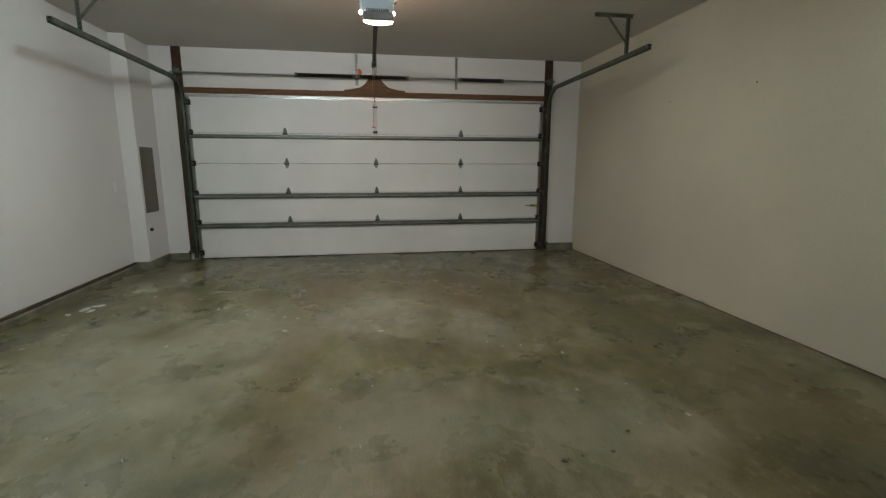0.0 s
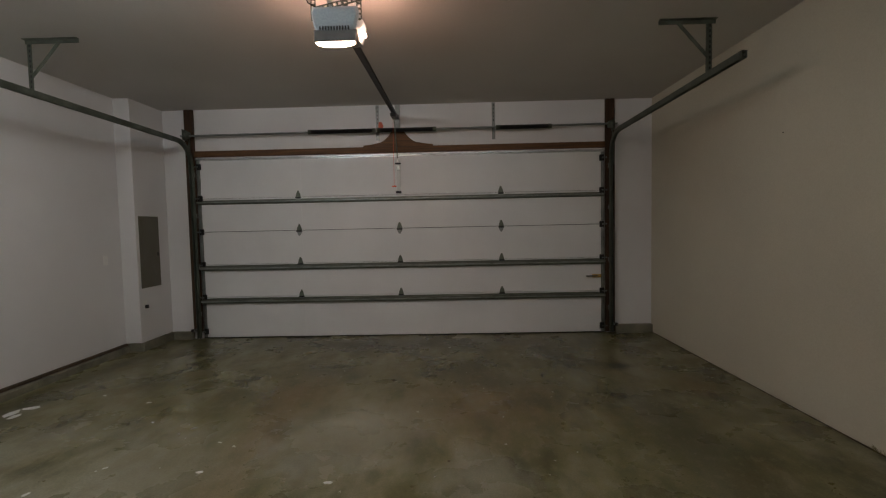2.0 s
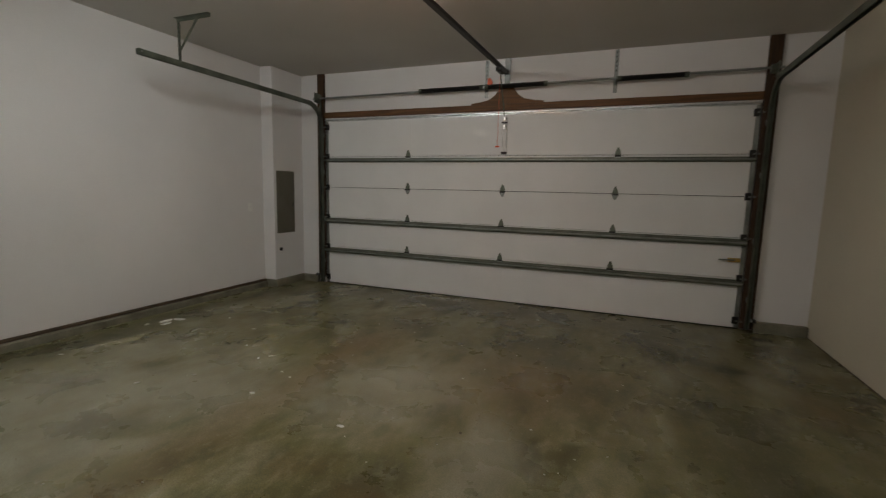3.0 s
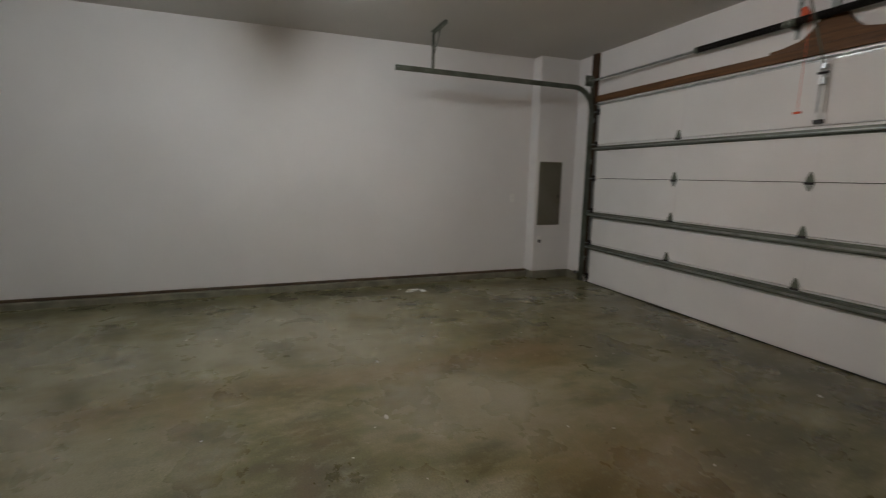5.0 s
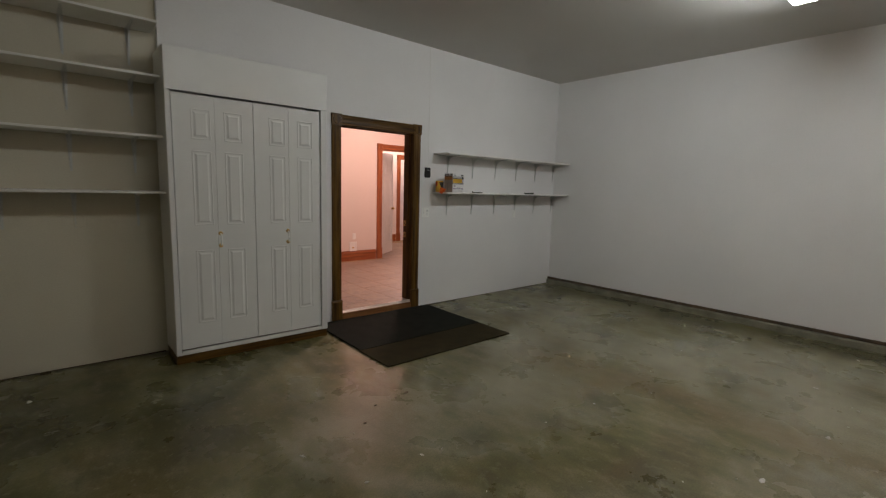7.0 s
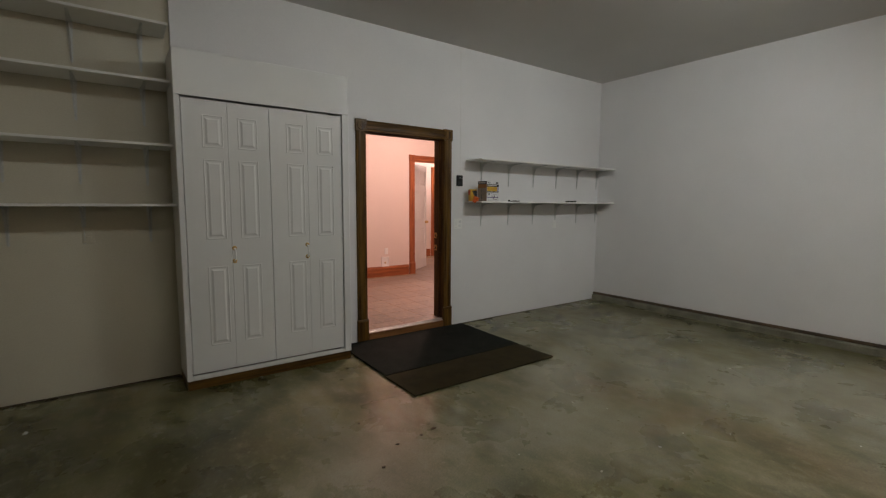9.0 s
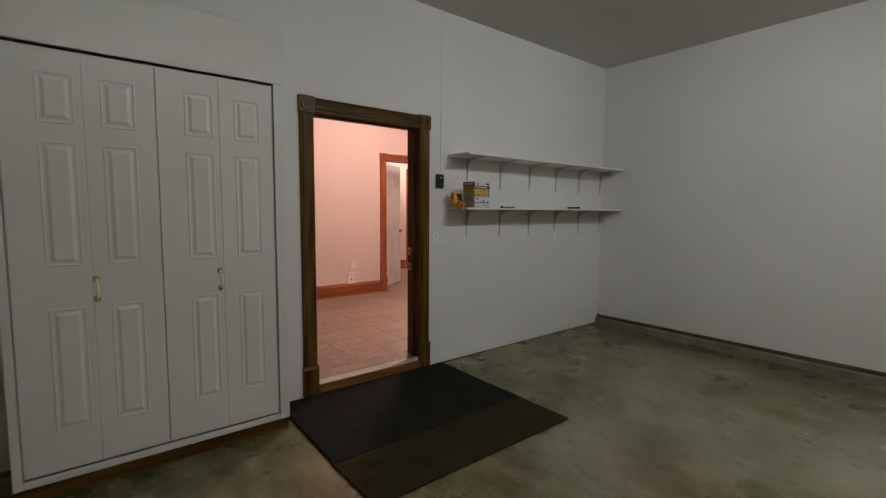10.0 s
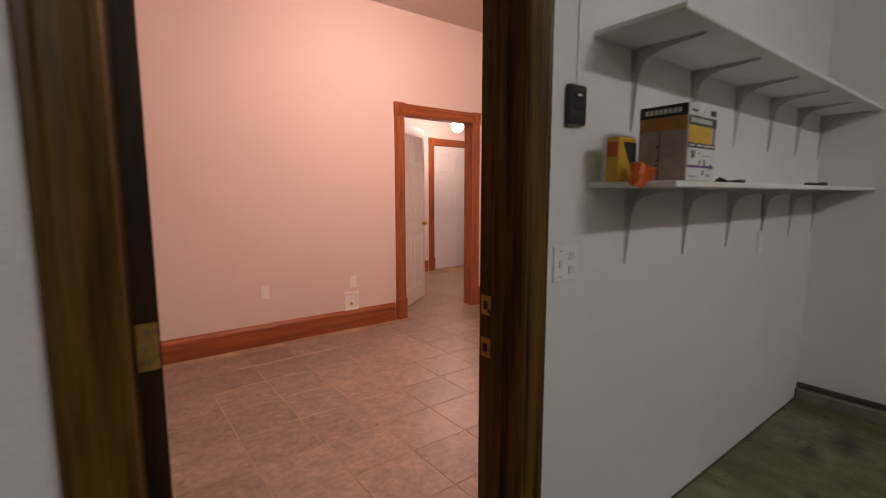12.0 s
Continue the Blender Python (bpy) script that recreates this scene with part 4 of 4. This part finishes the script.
# ---- wrap-around ceiling lights ----
def wrap_light(x0, x1, yc, lit):
    ob = thing("ceiling_light", ((x0 + x1) / 2, yc, CZ), "lit fluorescent wrap-around ceiling light", "ceiling light", "garage ceiling lights")
    part("tray", box(B(), x0 + .01, x1 - .01, yc - .075, yc + .075, CZ - .045, CZ - .0006, .004), M_WHITE, ob)
    prof = [(yc - .10, CZ - .03), (yc - .11, CZ - .055), (yc - .105, CZ - .10), (yc - .085, CZ - .12), (yc + .085, CZ - .12), (yc + .105, CZ - .10), (yc + .11, CZ - .055), (yc + .10, CZ - .03), (yc + .076, CZ - .03), (yc + .076, CZ - .046), (yc - .076, CZ - .046), (yc - .076, CZ - .03)]
    bm = prism(B(), prof, "x", x0, x1)
    bm.normal_update()
    for f in bm.faces:
        f.material_index = 2 if abs(f.normal.x) > .7 else 1 if abs(f.normal.y) > .6 else 0
    part("diffuser", bm, lit, ob, "glowing prismatic diffuser")


wrap_light(-1.62, -0.40, 3.575, M_TUBE)
wrap_light(1.02, 2.24, 3.575, M_TUBE_AGED)

# ---- closet with bifold doors ----
CX0, CX1, CY, CT = 1.035, 2.338, 0.615, 2.47
cl = thing("closet", (1.7, SY, 0), "built-in white closet with bifold panel doors", "closet")
part("side_panel", box(B(), CX1 - .022, CX1, SY + .001, CY - .02, 0.076, CT - .0005), M_WHITE, cl)
part("side_panel", box(B(), CX0, CX0 + .022, SY + .001, CY - .02, 0.076, CT - .0005), M_WHITE, cl)
part("top_panel", box(B(), CX0 + .023, CX1 - .023, SY + .001, CY - .021, CT - .02, CT - .001), M_WHITE, cl)
part("fascia", box(B(), CX0, CX1, CY - .019, CY, 2.153, CT, .002), M_WHITE, cl, "glossy white fascia board")
part("face_stile", box(B(), CX0, CX0 + .058, CY - .019, CY, 0.076, 2.152, .002), M_WHITE, cl)
part("face_stile", box(B(), CX1 - .036, CX1, CY - .019, CY, 0.076, 2.152, .002), M_WHITE, cl)
part("bottom_rail", box(B(), CX0 + .059, CX1 - .037, CY - .019, CY - .001, 0.076, 0.110, .002), M_WHITE, cl)
part("toe_board", box(B(), CX0 + .002, CX1 - .002, CY - .04, CY - .014, 0.001, 0.0755, .002), M_OAK["x"], cl, "bare brown timber toe board")
for x0, x1 in ((CX0 + .002, CX0 + .024), (CX1 - .024, CX1 - .002)):
    part("toe_side", box(B(), x0, x1, SY + .001, CY - .041, 0.001, 0.0755, .002), M_OAK["y"], cl, "bare brown timber plinth side")
part("closet_floor", box(B(), CX0 + .023, CX1 - .023, SY + .002, CY - .042, 0.07, 0.088), M_CARD, cl)
# white backing added so the leaf gap reads grey instead of black
part("gap_backing", box(B(), CX0 + .054, CX0 + .076, CY - .052, CY - .034, 0.10, 2.15), M_WHITE, cl)
lw = (CX1 - CX0 - 0.10) / 4
PANEL_X = (1.2455, 1.496, 1.8565, 2.098)
for k in range(4):
    x0 = CX0 + 0.061 + k * lw
    d = part("bifold_leaf", box(B(), x0 + (.007, .0004, .0020, .0004)[k], x0 + lw - (.0004, .0020, .0004, .0018)[k], CY - .032, CY - .008, 0.121, 2.138, .002), M_WHITE, cl, "white moulded bifold leaf")
    mid = PANEL_X[k]
    for z0, z1 in ((1.80, 2.032), (1.128, 1.714), (0.322, 0.922)):
        for a, b, c, e in ((mid - .070, mid - .062, z0, z1), (mid + .062, mid + .070, z0, z1), (mid - .0615, mid + .0615, z0, z0 + .008), (mid - .0615, mid + .0615, z1 - .008, z1)):
            part("bead", box(B(), a, b, CY - .009, CY - .004, c, e, .0018), M_WHITE, d)
        bm = B()
        bmesh.ops.create_cube(bm, size=1, matrix=Matrix.Translation((mid, CY - .007, (z0 + z1) / 2)) @ Matrix.Diagonal((.119, .010, z1 - z0 - .021, 1)))
        for v in bm.verts:
            if v.co.y > CY - .005:
                v.co.x += .024 * (1 if v.co.x < mid else -1)
                v.co.z += .024 * (1 if v.co.z < (z0 + z1) / 2 else -1)
        part("raised_panel", bm, M_WHITE, d)
for k in (1, 3):
    x = CX0 + 0.061 + k * lw + (0.018 if k == 1 else -0.018)
    h = part("pull_handle", cable(B(), [(x, CY - .008, .955), (x, CY + .018, .97), (x, CY + .024, 1.005), (x, CY + .018, 1.04), (x, CY - .008, 1.055)], .006, 8), M_PLATE, cl, "white ceramic and brass pull handle")
    for z in (.955, 1.055):
        part("rosette", cyl(B(), (x, CY - .0079, z), (x, CY - .001, z), .017, .013), M_BRASS, h)

# ---- shelves ----
def bracket(parent, x, z, deep=0.25, drop=0.27, back=SY):
    """A pressed steel shelf bracket below a board whose underside is at z."""
    b = part("bracket", prism(B(), [(back + .0006, z - drop), (back + .004, z - drop - .006), (back + .006, z - drop + .02), (back + .022, z - .09), (back + .035, z - .05), (back + .06, z - .03), (back + .11, z - .017), (back + deep, z - .006), (back + deep, z - .0006), (back + .0006, z - .0006)], "x", x - .0025, x + .0025), M_BRKT, parent, "grey pressed steel bracket")
    part("wall_flange", prism(B(), [(x - .020, z - .001), (x + .020, z - .001), (x + .014, z - .09), (x + .007, z - drop), (x - .007, z - drop), (x - .014, z - .09)], "y", back + .0004, back + .0025), M_BRKT, b)
    part("shelf_flange", prism(B(), [(x - .018, back + .003), (x + .018, back + .003), (x + .007, back + deep), (x - .007, back + deep)], "z", z - .0028, z - .0004), M_BRKT, b)


def wall_shelf(x0, x1, ztop, deep, xs, label, thick=0.018, back=SY):
    ob = thing("wall_shelf", ((x0 + x1) / 2, back, ztop), label, "shelf")
    part("board", box(B(), x0, x1, back + .001, back + deep, ztop - thick, ztop, .0025), M_SHELF, ob)
    for x in xs:
        bracket(ob, x, ztop - thick, deep - .05, 0.27, back)
    return ob


BX = [-0.815 - 0.44 * k for k in range(6)]
wall_shelf(WX + .004, -0.58, 1.905, 0.285, BX, "empty white painted board shelf on grey steel brackets")
wall_shelf(WX + .004, -0.58, 1.432, 0.285, BX, "white painted board shelf holding a box and odds and ends")
EXS = [2.492, 2.895, 3.30, 3.66]
wall_shelf(2.34, EX - .004, 2.655, 0.33, EXS, "high white painted board shelf running past the closet top", back=NK)
for z in (2.262, 1.816, 1.388):
    wall_shelf(CX1 + .003, EX - .004, z, 0.33, EXS, "empty white painted board shelf beside the closet", back=NK)

# things on the lower shelf
T = 1.4325
bx = thing("carton", (-0.78, 0.37, T), "upright grey carton with orange and black band and white label", "box")
X0, X1, Y0, Y1, Z1 = -0.85, -0.672, 0.335, 0.485, T + .225
part("body", box(B(), X0, X1, Y0, Y1, T, T + .185, .002), M_CARD, bx)
part("back_flap", box(B(), X0, X1, Y0, Y0 + .002, T + .1855, T + .215), M_CARD, bx)
part("side_flap", box(B(), X0, X0 + .002, Y0 + .003, Y1 - .001, T + .1855, T + .205), M_CARD, bx)
side = part("side_face", box(B(), X1 + .0002, X1 + .0022, Y0 + .002, Y1 - .001, T + .002, Z1), M_CARD, bx)
part("orange_band", box(B(), X1 + .0024, X1 + .0032, Y0 + .003, Y1 - .001, T + .150, T + .190), M_BAND, side)
part("black_band", box(B(), X1 + .0024, X1 + .0032, Y0 + .003, Y1 - .001, T + .1905, Z1 - .001), M_INK, side)
for k in range(8):
    y = Y0 + .02 + k * .0142
    part("print_bar", box(B(), X1 + .0034, X1 + .0040, y, y + .0105, T + .200, T + .214), M_LABEL, side)
part("seam", box(B(), X1 + .0024, X1 + .0030, Y0 + .066, Y0 + .069, T + .004, T + .149), M_INK, side)
for z in (.03, .045, .06, .10):
    part("print_bar", box(B(), X1 + .0024, X1 + .0030, Y0 + .058, Y0 + .064, T + z, T + z + .006), M_INK, side)
torn = [(X1, .002), (X1, .224), (X1 - .045, .228), (X1 - .055, .206), (X1 - .075, .198), (X1 - .092, .200), (X1 - .105, .220), (X1 - .13, .226), (X0 + .004, .219), (X0, .19), (X0, .002)]
lab = part("front_label", prism(B(), [(x, T + z) for x, z in torn], "y", Y1 + .0002, Y1 + .002), M_LABEL, bx, "white printed front with a torn top edge")
BARS = [(0, .178, .163, .190, M_INK), (.003, .152, .113, .1625, M_YELLOW), (.160, .172, .113, .1625, M_PURPLE), (0, .178, .098, .1125, M_INK), (0, .172, .040, .047, M_PURPLE),
        (.135, .172, .198, .214, M_INK), (.012, .05, .202, .208, M_INK), (.022, .030, .068, .090, M_INK), (.036, .044, .068, .090, M_INK), (.070, .074, .080, .086, M_INK), (.075, .083, .050, .062, M_INK), (.105, .116, .048, .064, M_INK), (.150, .160, .036, .052, M_INK), (.100, .108, .018, .034, M_INK), (.012, .06, .012, .016, M_CARD), (.125, .15, .014, .022, M_CARD), (.09, .15, .075, .078, M_CARD)]
for a, b, z0, z1, m in BARS:
    part("print_bar", box(B(), X1 - b, X1 - a - .0004, Y1 + .0022, Y1 + .0030, T + z0, T + z1), m, lab)
for k in range(9):
    part("print_bar", box(B(), X1 - .021 - k * .0155, X1 - .011 - k * .0155, Y1 + .0032, Y1 + .0037, T + .170, T + .184), M_LABEL, lab)
for a, b in ((.01, .04), (.055, .09), (.10, .17)):
    part("print_bar", box(B(), X1 - b, X1 - a, Y1 + .0032, Y1 + .0037, T + .103, T + .108), M_LABEL, lab)
pk = thing("tool_pack", (-0.655, 0.34, T), "yellow and black printed pack lying on the shelf", "pack")
part("body", box(B(), -0.655, -0.565, 0.29, 0.335, T, T + .135, .003), M_YELLOW, pk)
part("dark_print", prism(B(), [(-.654, T + .03), (-.612, T + .07), (-.585, T + .12), (-.654, T + .12)], "y", .3355, .3375), M_INK, pk)
part("side_print", box(B(), -.5648, -.563, .295, .33, T + .075, T + .12), M_RED, pk)
bm = B()
bmesh.ops.create_icosphere(bm, subdivisions=4, radius=.031, matrix=Matrix.Translation((-.594, .392, T + .024)) @ Matrix.Diagonal((1.05, 1.15, .95, 1)))
for v in bm.verts:
    v.co += Vector((noise.noise(v.co * 38), noise.noise(v.co * 38 + Vector((9, 0, 0))), noise.noise(v.co * 38 + Vector((0, 9, 0))))) * .024
    if v.co.x > -.577:
        v.co.z -= (v.co.x + .577) * 1.3
    else:
        v.co.z = max(v.co.z, T + .0005)
solid("work_glove", bm, M_ORANGE, "crumpled bright orange glove on the shelf edge", "glove")
for x, y, w in ((-1.16, .42, .09), (-2.21, .42, .10)):
    bm = B()
    n = 10
    prism(bm, [(x + w * math.cos(2 * math.pi * k / n) * (1 + .3 * noise.noise(Vector((k, x, 0)))), y + .045 * math.sin(2 * math.pi * k / n) * (1 + .3 * noise.noise(Vector((k, x, 5))))) for k in range(n)], "z", T, T + .008)
    for v in bm.verts:
        if v.co.z > T + .004:
            v.co.z += .022 * max(0, noise.noise(v.co * 25) + .15)
    solid("black_cloth", bm, M_CLOTH, "crumpled scrap of dark green cloth lying on the shelf", "cloth")

# ---- wall fittings in the garage ----
bt = thing("wall_button", (-0.5, SY, 1.68), "black garage door wall button with its cable", "button")
part("case", box(B(), -0.525, -0.443, SY + .0006, SY + .024, 1.603, 1.724, .010, 3), M_PLASTIC, bt)
part("push_bar", box(B(), -0.514, -0.454, SY + .0222, SY + .026, 1.65, 1.705, .002), M_BLACK, bt)
part("mark", box(B(), -0.494, -0.474, SY + .0262, SY + .0268, 1.69, 1.695), M_PLATE, bt)
part("cable", cable(B(), [(-0.496, SY + .004, 1.722), (-0.50, SY + .004, 2.3), (-0.496, SY + .004, CZ - .001)], .0022), M_SHELF, bt, "thin pale cable running up the wall")
sw = plate("switch_plate", -0.468, SY, 1.175, 0.115, 0.115, "y", 1, "white double switch plate with an outlet beside the door", [(.028, 0, .012, .026, M_LABEL), (-.028, .022, .030, .026, M_LABEL), (-.028, -.022, .030, .026, M_LABEL), (-.034, .024, .003, .009, M_INK), (-.022, .024, .003, .009, M_INK), (-.034, -.02, .003, .009, M_INK), (-.022, -.02, .003, .009, M_INK), (.028, .04, .004, .004, M_INK), (.028, -.04, .004, .004, M_INK)], "switch")
plate("wall_outlet", -2.125, SY, 1.14, 0.07, 0.115, "y", 1, "white outlet below the shelf", DUPLEX[:2])
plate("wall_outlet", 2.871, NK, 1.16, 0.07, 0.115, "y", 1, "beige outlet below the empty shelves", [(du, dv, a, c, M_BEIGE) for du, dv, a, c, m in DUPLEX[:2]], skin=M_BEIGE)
plate("wall_switch", WX, 6.76, 1.17, 0.07, 0.115, "x", 1, "white switch plate on the side wall", [(0, 0, .012, .026, M_LABEL)], "switch")
oc = plate("wall_outlet", -2.86, 7.115, 0.57, 0.07, 0.115, "x", 1, "white outlet plate with a dark plug below the panel", [(0, .024, .03, .026, M_PLATE)])
part("plug", box(B(), -2.8535, -2.815, 7.098, 7.132, .53, .575, .006), M_PLASTIC, oc, "black plug")
ep = thing("electrical_panel", (-2.86, 7.25, 1.23), "olive-grey steel electrical panel door set in the wall", "electrical panel")
part("cover", box(B(), -2.8595, -2.852, 7.068, 7.448, 0.785, 1.695, .003), M_PANEL, ep)
pd = part("panel_door", box(B(), -2.8518, -2.846, 7.10, 7.418, 0.83, 1.65, .002), M_PANEL, ep)
part("latch", box(B(), -2.8458, -2.84, 7.385, 7.41, 1.18, 1.225, .002), M_BLACK, pd)
cut = thing("wall_cutout", (0.985, SY, 1.95), "black open switch box hole between closet and door", "switch box")
part("box_rim", box(B(), 0.955, 1.015, SY + .0005, SY + .003, 1.90, 1.99), M_BLACK, cut)
hk = solid("wall_hook", cable(B(), [(1.0362, 0.42, 0.86), (1.015, .42, .86), (1.003, .42, .872)], .003), M_BLACK, "small bent dark nail hook in the closet side", "hook")
ps = thing("photo_eye", (3.19, NY - .1, 0.13), "small safety sensor on the garage door track", "sensor")
part("body", box(B(), 3.20, 3.235, NY - .135, NY - .105, .115, .155, .004), M_PLASTIC, ps)
part("arm", box(B(), 3.19, 3.2, NY - .125, NY - .04, .12, .15), M_STEEL, ps)
part("lens", cyl(B(), (3.2, NY - .12, .135), (3.192, NY - .12, .135), .009), M_LABEL, ps)
ps2 = thing("photo_eye", (-2.50, NY - .1, 0.13), "small safety sensor on the garage door track", "sensor")
part("body", box(B(), -2.535, -2.50, NY - .135, NY - .105, .115, .155, .004), M_PLASTIC, ps2)
part("arm", box(B(), -2.50, -2.49, NY - .125, NY - .04, .12, .15), M_STEEL, ps2)

# ---- mats at the doorway ----
def door_mat(name, x0, x1, y0, y1, z, thick, material, label, skew):
    bm = B()
    nx, ny = 24, 14
    bmesh.ops.create_grid(bm, x_segments=nx, y_segments=ny, size=0.5, matrix=Matrix.Translation(((x0 + x1) / 2, (y0 + y1) / 2, z + thick)) @ Matrix.Diagonal((x1 - x0, y1 - y0, 1, 1)))
    for v in bm.verts:
        v.co.x += skew * (v.co.y - y0) + .006 * noise.noise(Vector((v.co.y * 3, v.co.x * 2, 1)))
        v.co.z += .003 * (noise.noise(v.co * 4) + .3)
    r = bmesh.ops.extrude_face_region(bm, geom=bm.faces[:])
    for g in r["geom"]:
        if isinstance(g, bmesh.types.BMVert):
            g.co.z = z
    bmesh.ops.recalc_face_normals(bm, faces=bm.faces[:])
    return solid(name, bm, material, label, "mat", "mats at the door")


door_mat("door_mat", -0.50, 0.985, SY + .038, 1.20, 0.003, 0.016, M_RUBBER, "black ribbed rubber mat lying at the house doorway", 0.02)
door_mat("door_mat", -0.485, 1.01, 1.175, 1.65, 0.003, 0.011, M_MATBR, "dark brown woven mat butted to the rubber mat", 0.0)

# ---- dried paint flakes on the slab ----
rng = random.Random(4)


def slab_z(x, y):
    return 0.005 * (noise.noise(Vector((x, y, 0)) * 0.7) - 0.2)


FLAKES = [(-1.437, 3.977, .03), (-.55, 4.2, .03), (.29, 4.07, .03), (-.62, 4.59, .02), (-.49, 4.53, .02), (-1.01, 4.88, .02), (-.94, 4.82, .03), (-1.0, 4.73, .02), (-1.19, 4.26, .02), (-1.64, 5.34, .03),
          (-1.33, 4.93, .02), (-2.18, 5.53, .03), (1.17, 3.68, .018), (1.42, 4.96, .015), (1.39, 4.52, .015), (1.31, 5.58, .012), (1.7, 3.37, .03), (1.27, 3.57, .015), (1.42, 3.56, .015), (.99, 6.99, .03)]
FLAKES2 = [(-2.68, 5.14, .10), (-2.60, 5.25, .09), (-2.74, 4.98, .05), (-2.58, 5.08, .07), (1.84, 3.85, .015), (2.07, 2.4, .02), (1.55, 2.79, .015), (1.91, 2.81, .015), (3.22, .73, .03), (-2.55, 4.09, .03)]
SPECKS = [(rng.uniform(-1.7, 2.2), rng.uniform(2.0, 6.2), rng.uniform(.006, .012)) for k in range(48)]
for x, y, r in FLAKES + FLAKES2 + SPECKS:
    n = rng.randint(5, 8)
    a0 = rng.uniform(0, 3.14)
    pts = []
    for k in range(n):
        a = 2 * math.pi * k / n
        u, w = .8 * r * math.cos(a) * rng.uniform(.7, 1.3), r * .42 * math.sin(a) * rng.uniform(.6, 1.3)
        pts.append((x + u * math.cos(a0) - w * math.sin(a0), y + u * math.sin(a0) + w * math.cos(a0)))
    h = slab_z(x, y)
    solid("paint_flake", prism(B(), pts, "z", h - .001, h + .0035), M_FLAKE, "dried white paint flake on the concrete floor", "paint flake", "paint flakes on the floor")

for x, y, r in ((1.44, 2.14, .012), (1.27, 2.13, .014), (1.16, 2.11, .02), (1.52, 1.78, .01), (1.62, 2.3, .016), (-.84, 5.44, .014), (1.0, 4.3, .012), (1.75, 3.6, .012), (2.0, 3.9, .01)):
    n = rng.randint(5, 7)
    solid("dirt_crumb", prism(B(), [(x + r * rng.uniform(.5, 1.2) * math.cos(2 * math.pi * k / n), y + r * rng.uniform(.3, .8) * math.sin(2 * math.pi * k / n)) for k in range(n)], "z", slab_z(x, y) - .001, slab_z(x, y) + .006), M_SILL, "small dark crumb of dirt on the concrete floor", "dirt crumb", "dirt crumbs on the floor")
bm = B()
for k in range(14):
    a, h = rng.uniform(1.6, 4.7), rng.uniform(.02, .06)
    p = Vector((EX - .012, 4.33 + rng.uniform(-.05, .05), 0.001))
    cyl(bm, p, p + Vector((math.cos(a) * .02, math.sin(a) * .03, h)), .002, .0005, 5)
solid("dry_weed", bm, mat("dry_weed", (0.20, 0.17, 0.06), (0.10, 0.10, 0.035), 0.8, 0, 20, 80, 0), "dry weed sprouting at the foot of the wall", "weed")

# thin dark strips stand in for the gap at the wall foot
for x0, x1, y0, y1 in ((EX - .007, EX - .0005, NK + .01, NY - .065), (WX + .06, DX0 - .14, SY + .0005, SY + .007), (2.345, EX - .01, NK + .0005, NK + .007)):
    structure("floor_joint", box(B(), x0, x1, y0, y1, -0.004, 0.006), M_SILL, "thin dark strip along the joint of slab and wall", "trim")
for y, z, r in ((4.01, 2.20, .008), (5.24, 2.19, .005)):
    solid("nail", cyl(B(), (EX - .006, y, z), (EX - .0003, y, z), r, seg=8), M_BLACK, "dark nail head in the beige wall", "nail", "nails in the wall")

# ---- house floor tiles ----
P = 0.337
TX, TY = 0.194, -1.018
tile_mesh = mesh_of("tile", box(B(), .0026, P - .0026, .0026, P - .0026, -0.006, 0, .0016), M_TILE)
fl = thing("house_floor", (0, 0, HF), "brown-grey stone-look square floor tiles with sandy grout", "floor", kind="structure")
for i in range(-18, 6):
    for j in range(-13, 5):
        x, y = TX + i * P, TY + j * P
        if y + P > SY - 0.17 or y < FY or x < LX0 or x + P > HX1 or (y < HY - .12 and x + P > LX1 + .02):
            continue
        if y > HY - .12 and x < HX0:
            continue
        t = new("tile", tile_mesh)
        t.location = (x, y, 0)
        t.parent = fl
for i in range(-3, 3):
    x0, x1 = max(DX0 + .002, TX + i * P), min(DX1 - .002, TX + (i + 1) * P)
    if x1 - x0 < 0.02:
        continue
    y0 = max(TY + (j + 1) * P for j in range(-2, 4) if TY + (j + 1) * P <= SY - 0.17)
    part("cut_tile", box(B(), x0 + .0016, x1 - .0016, y0 + .0016, SY - 0.062, HF - .0055, HF, .0012), M_TILE, fl)
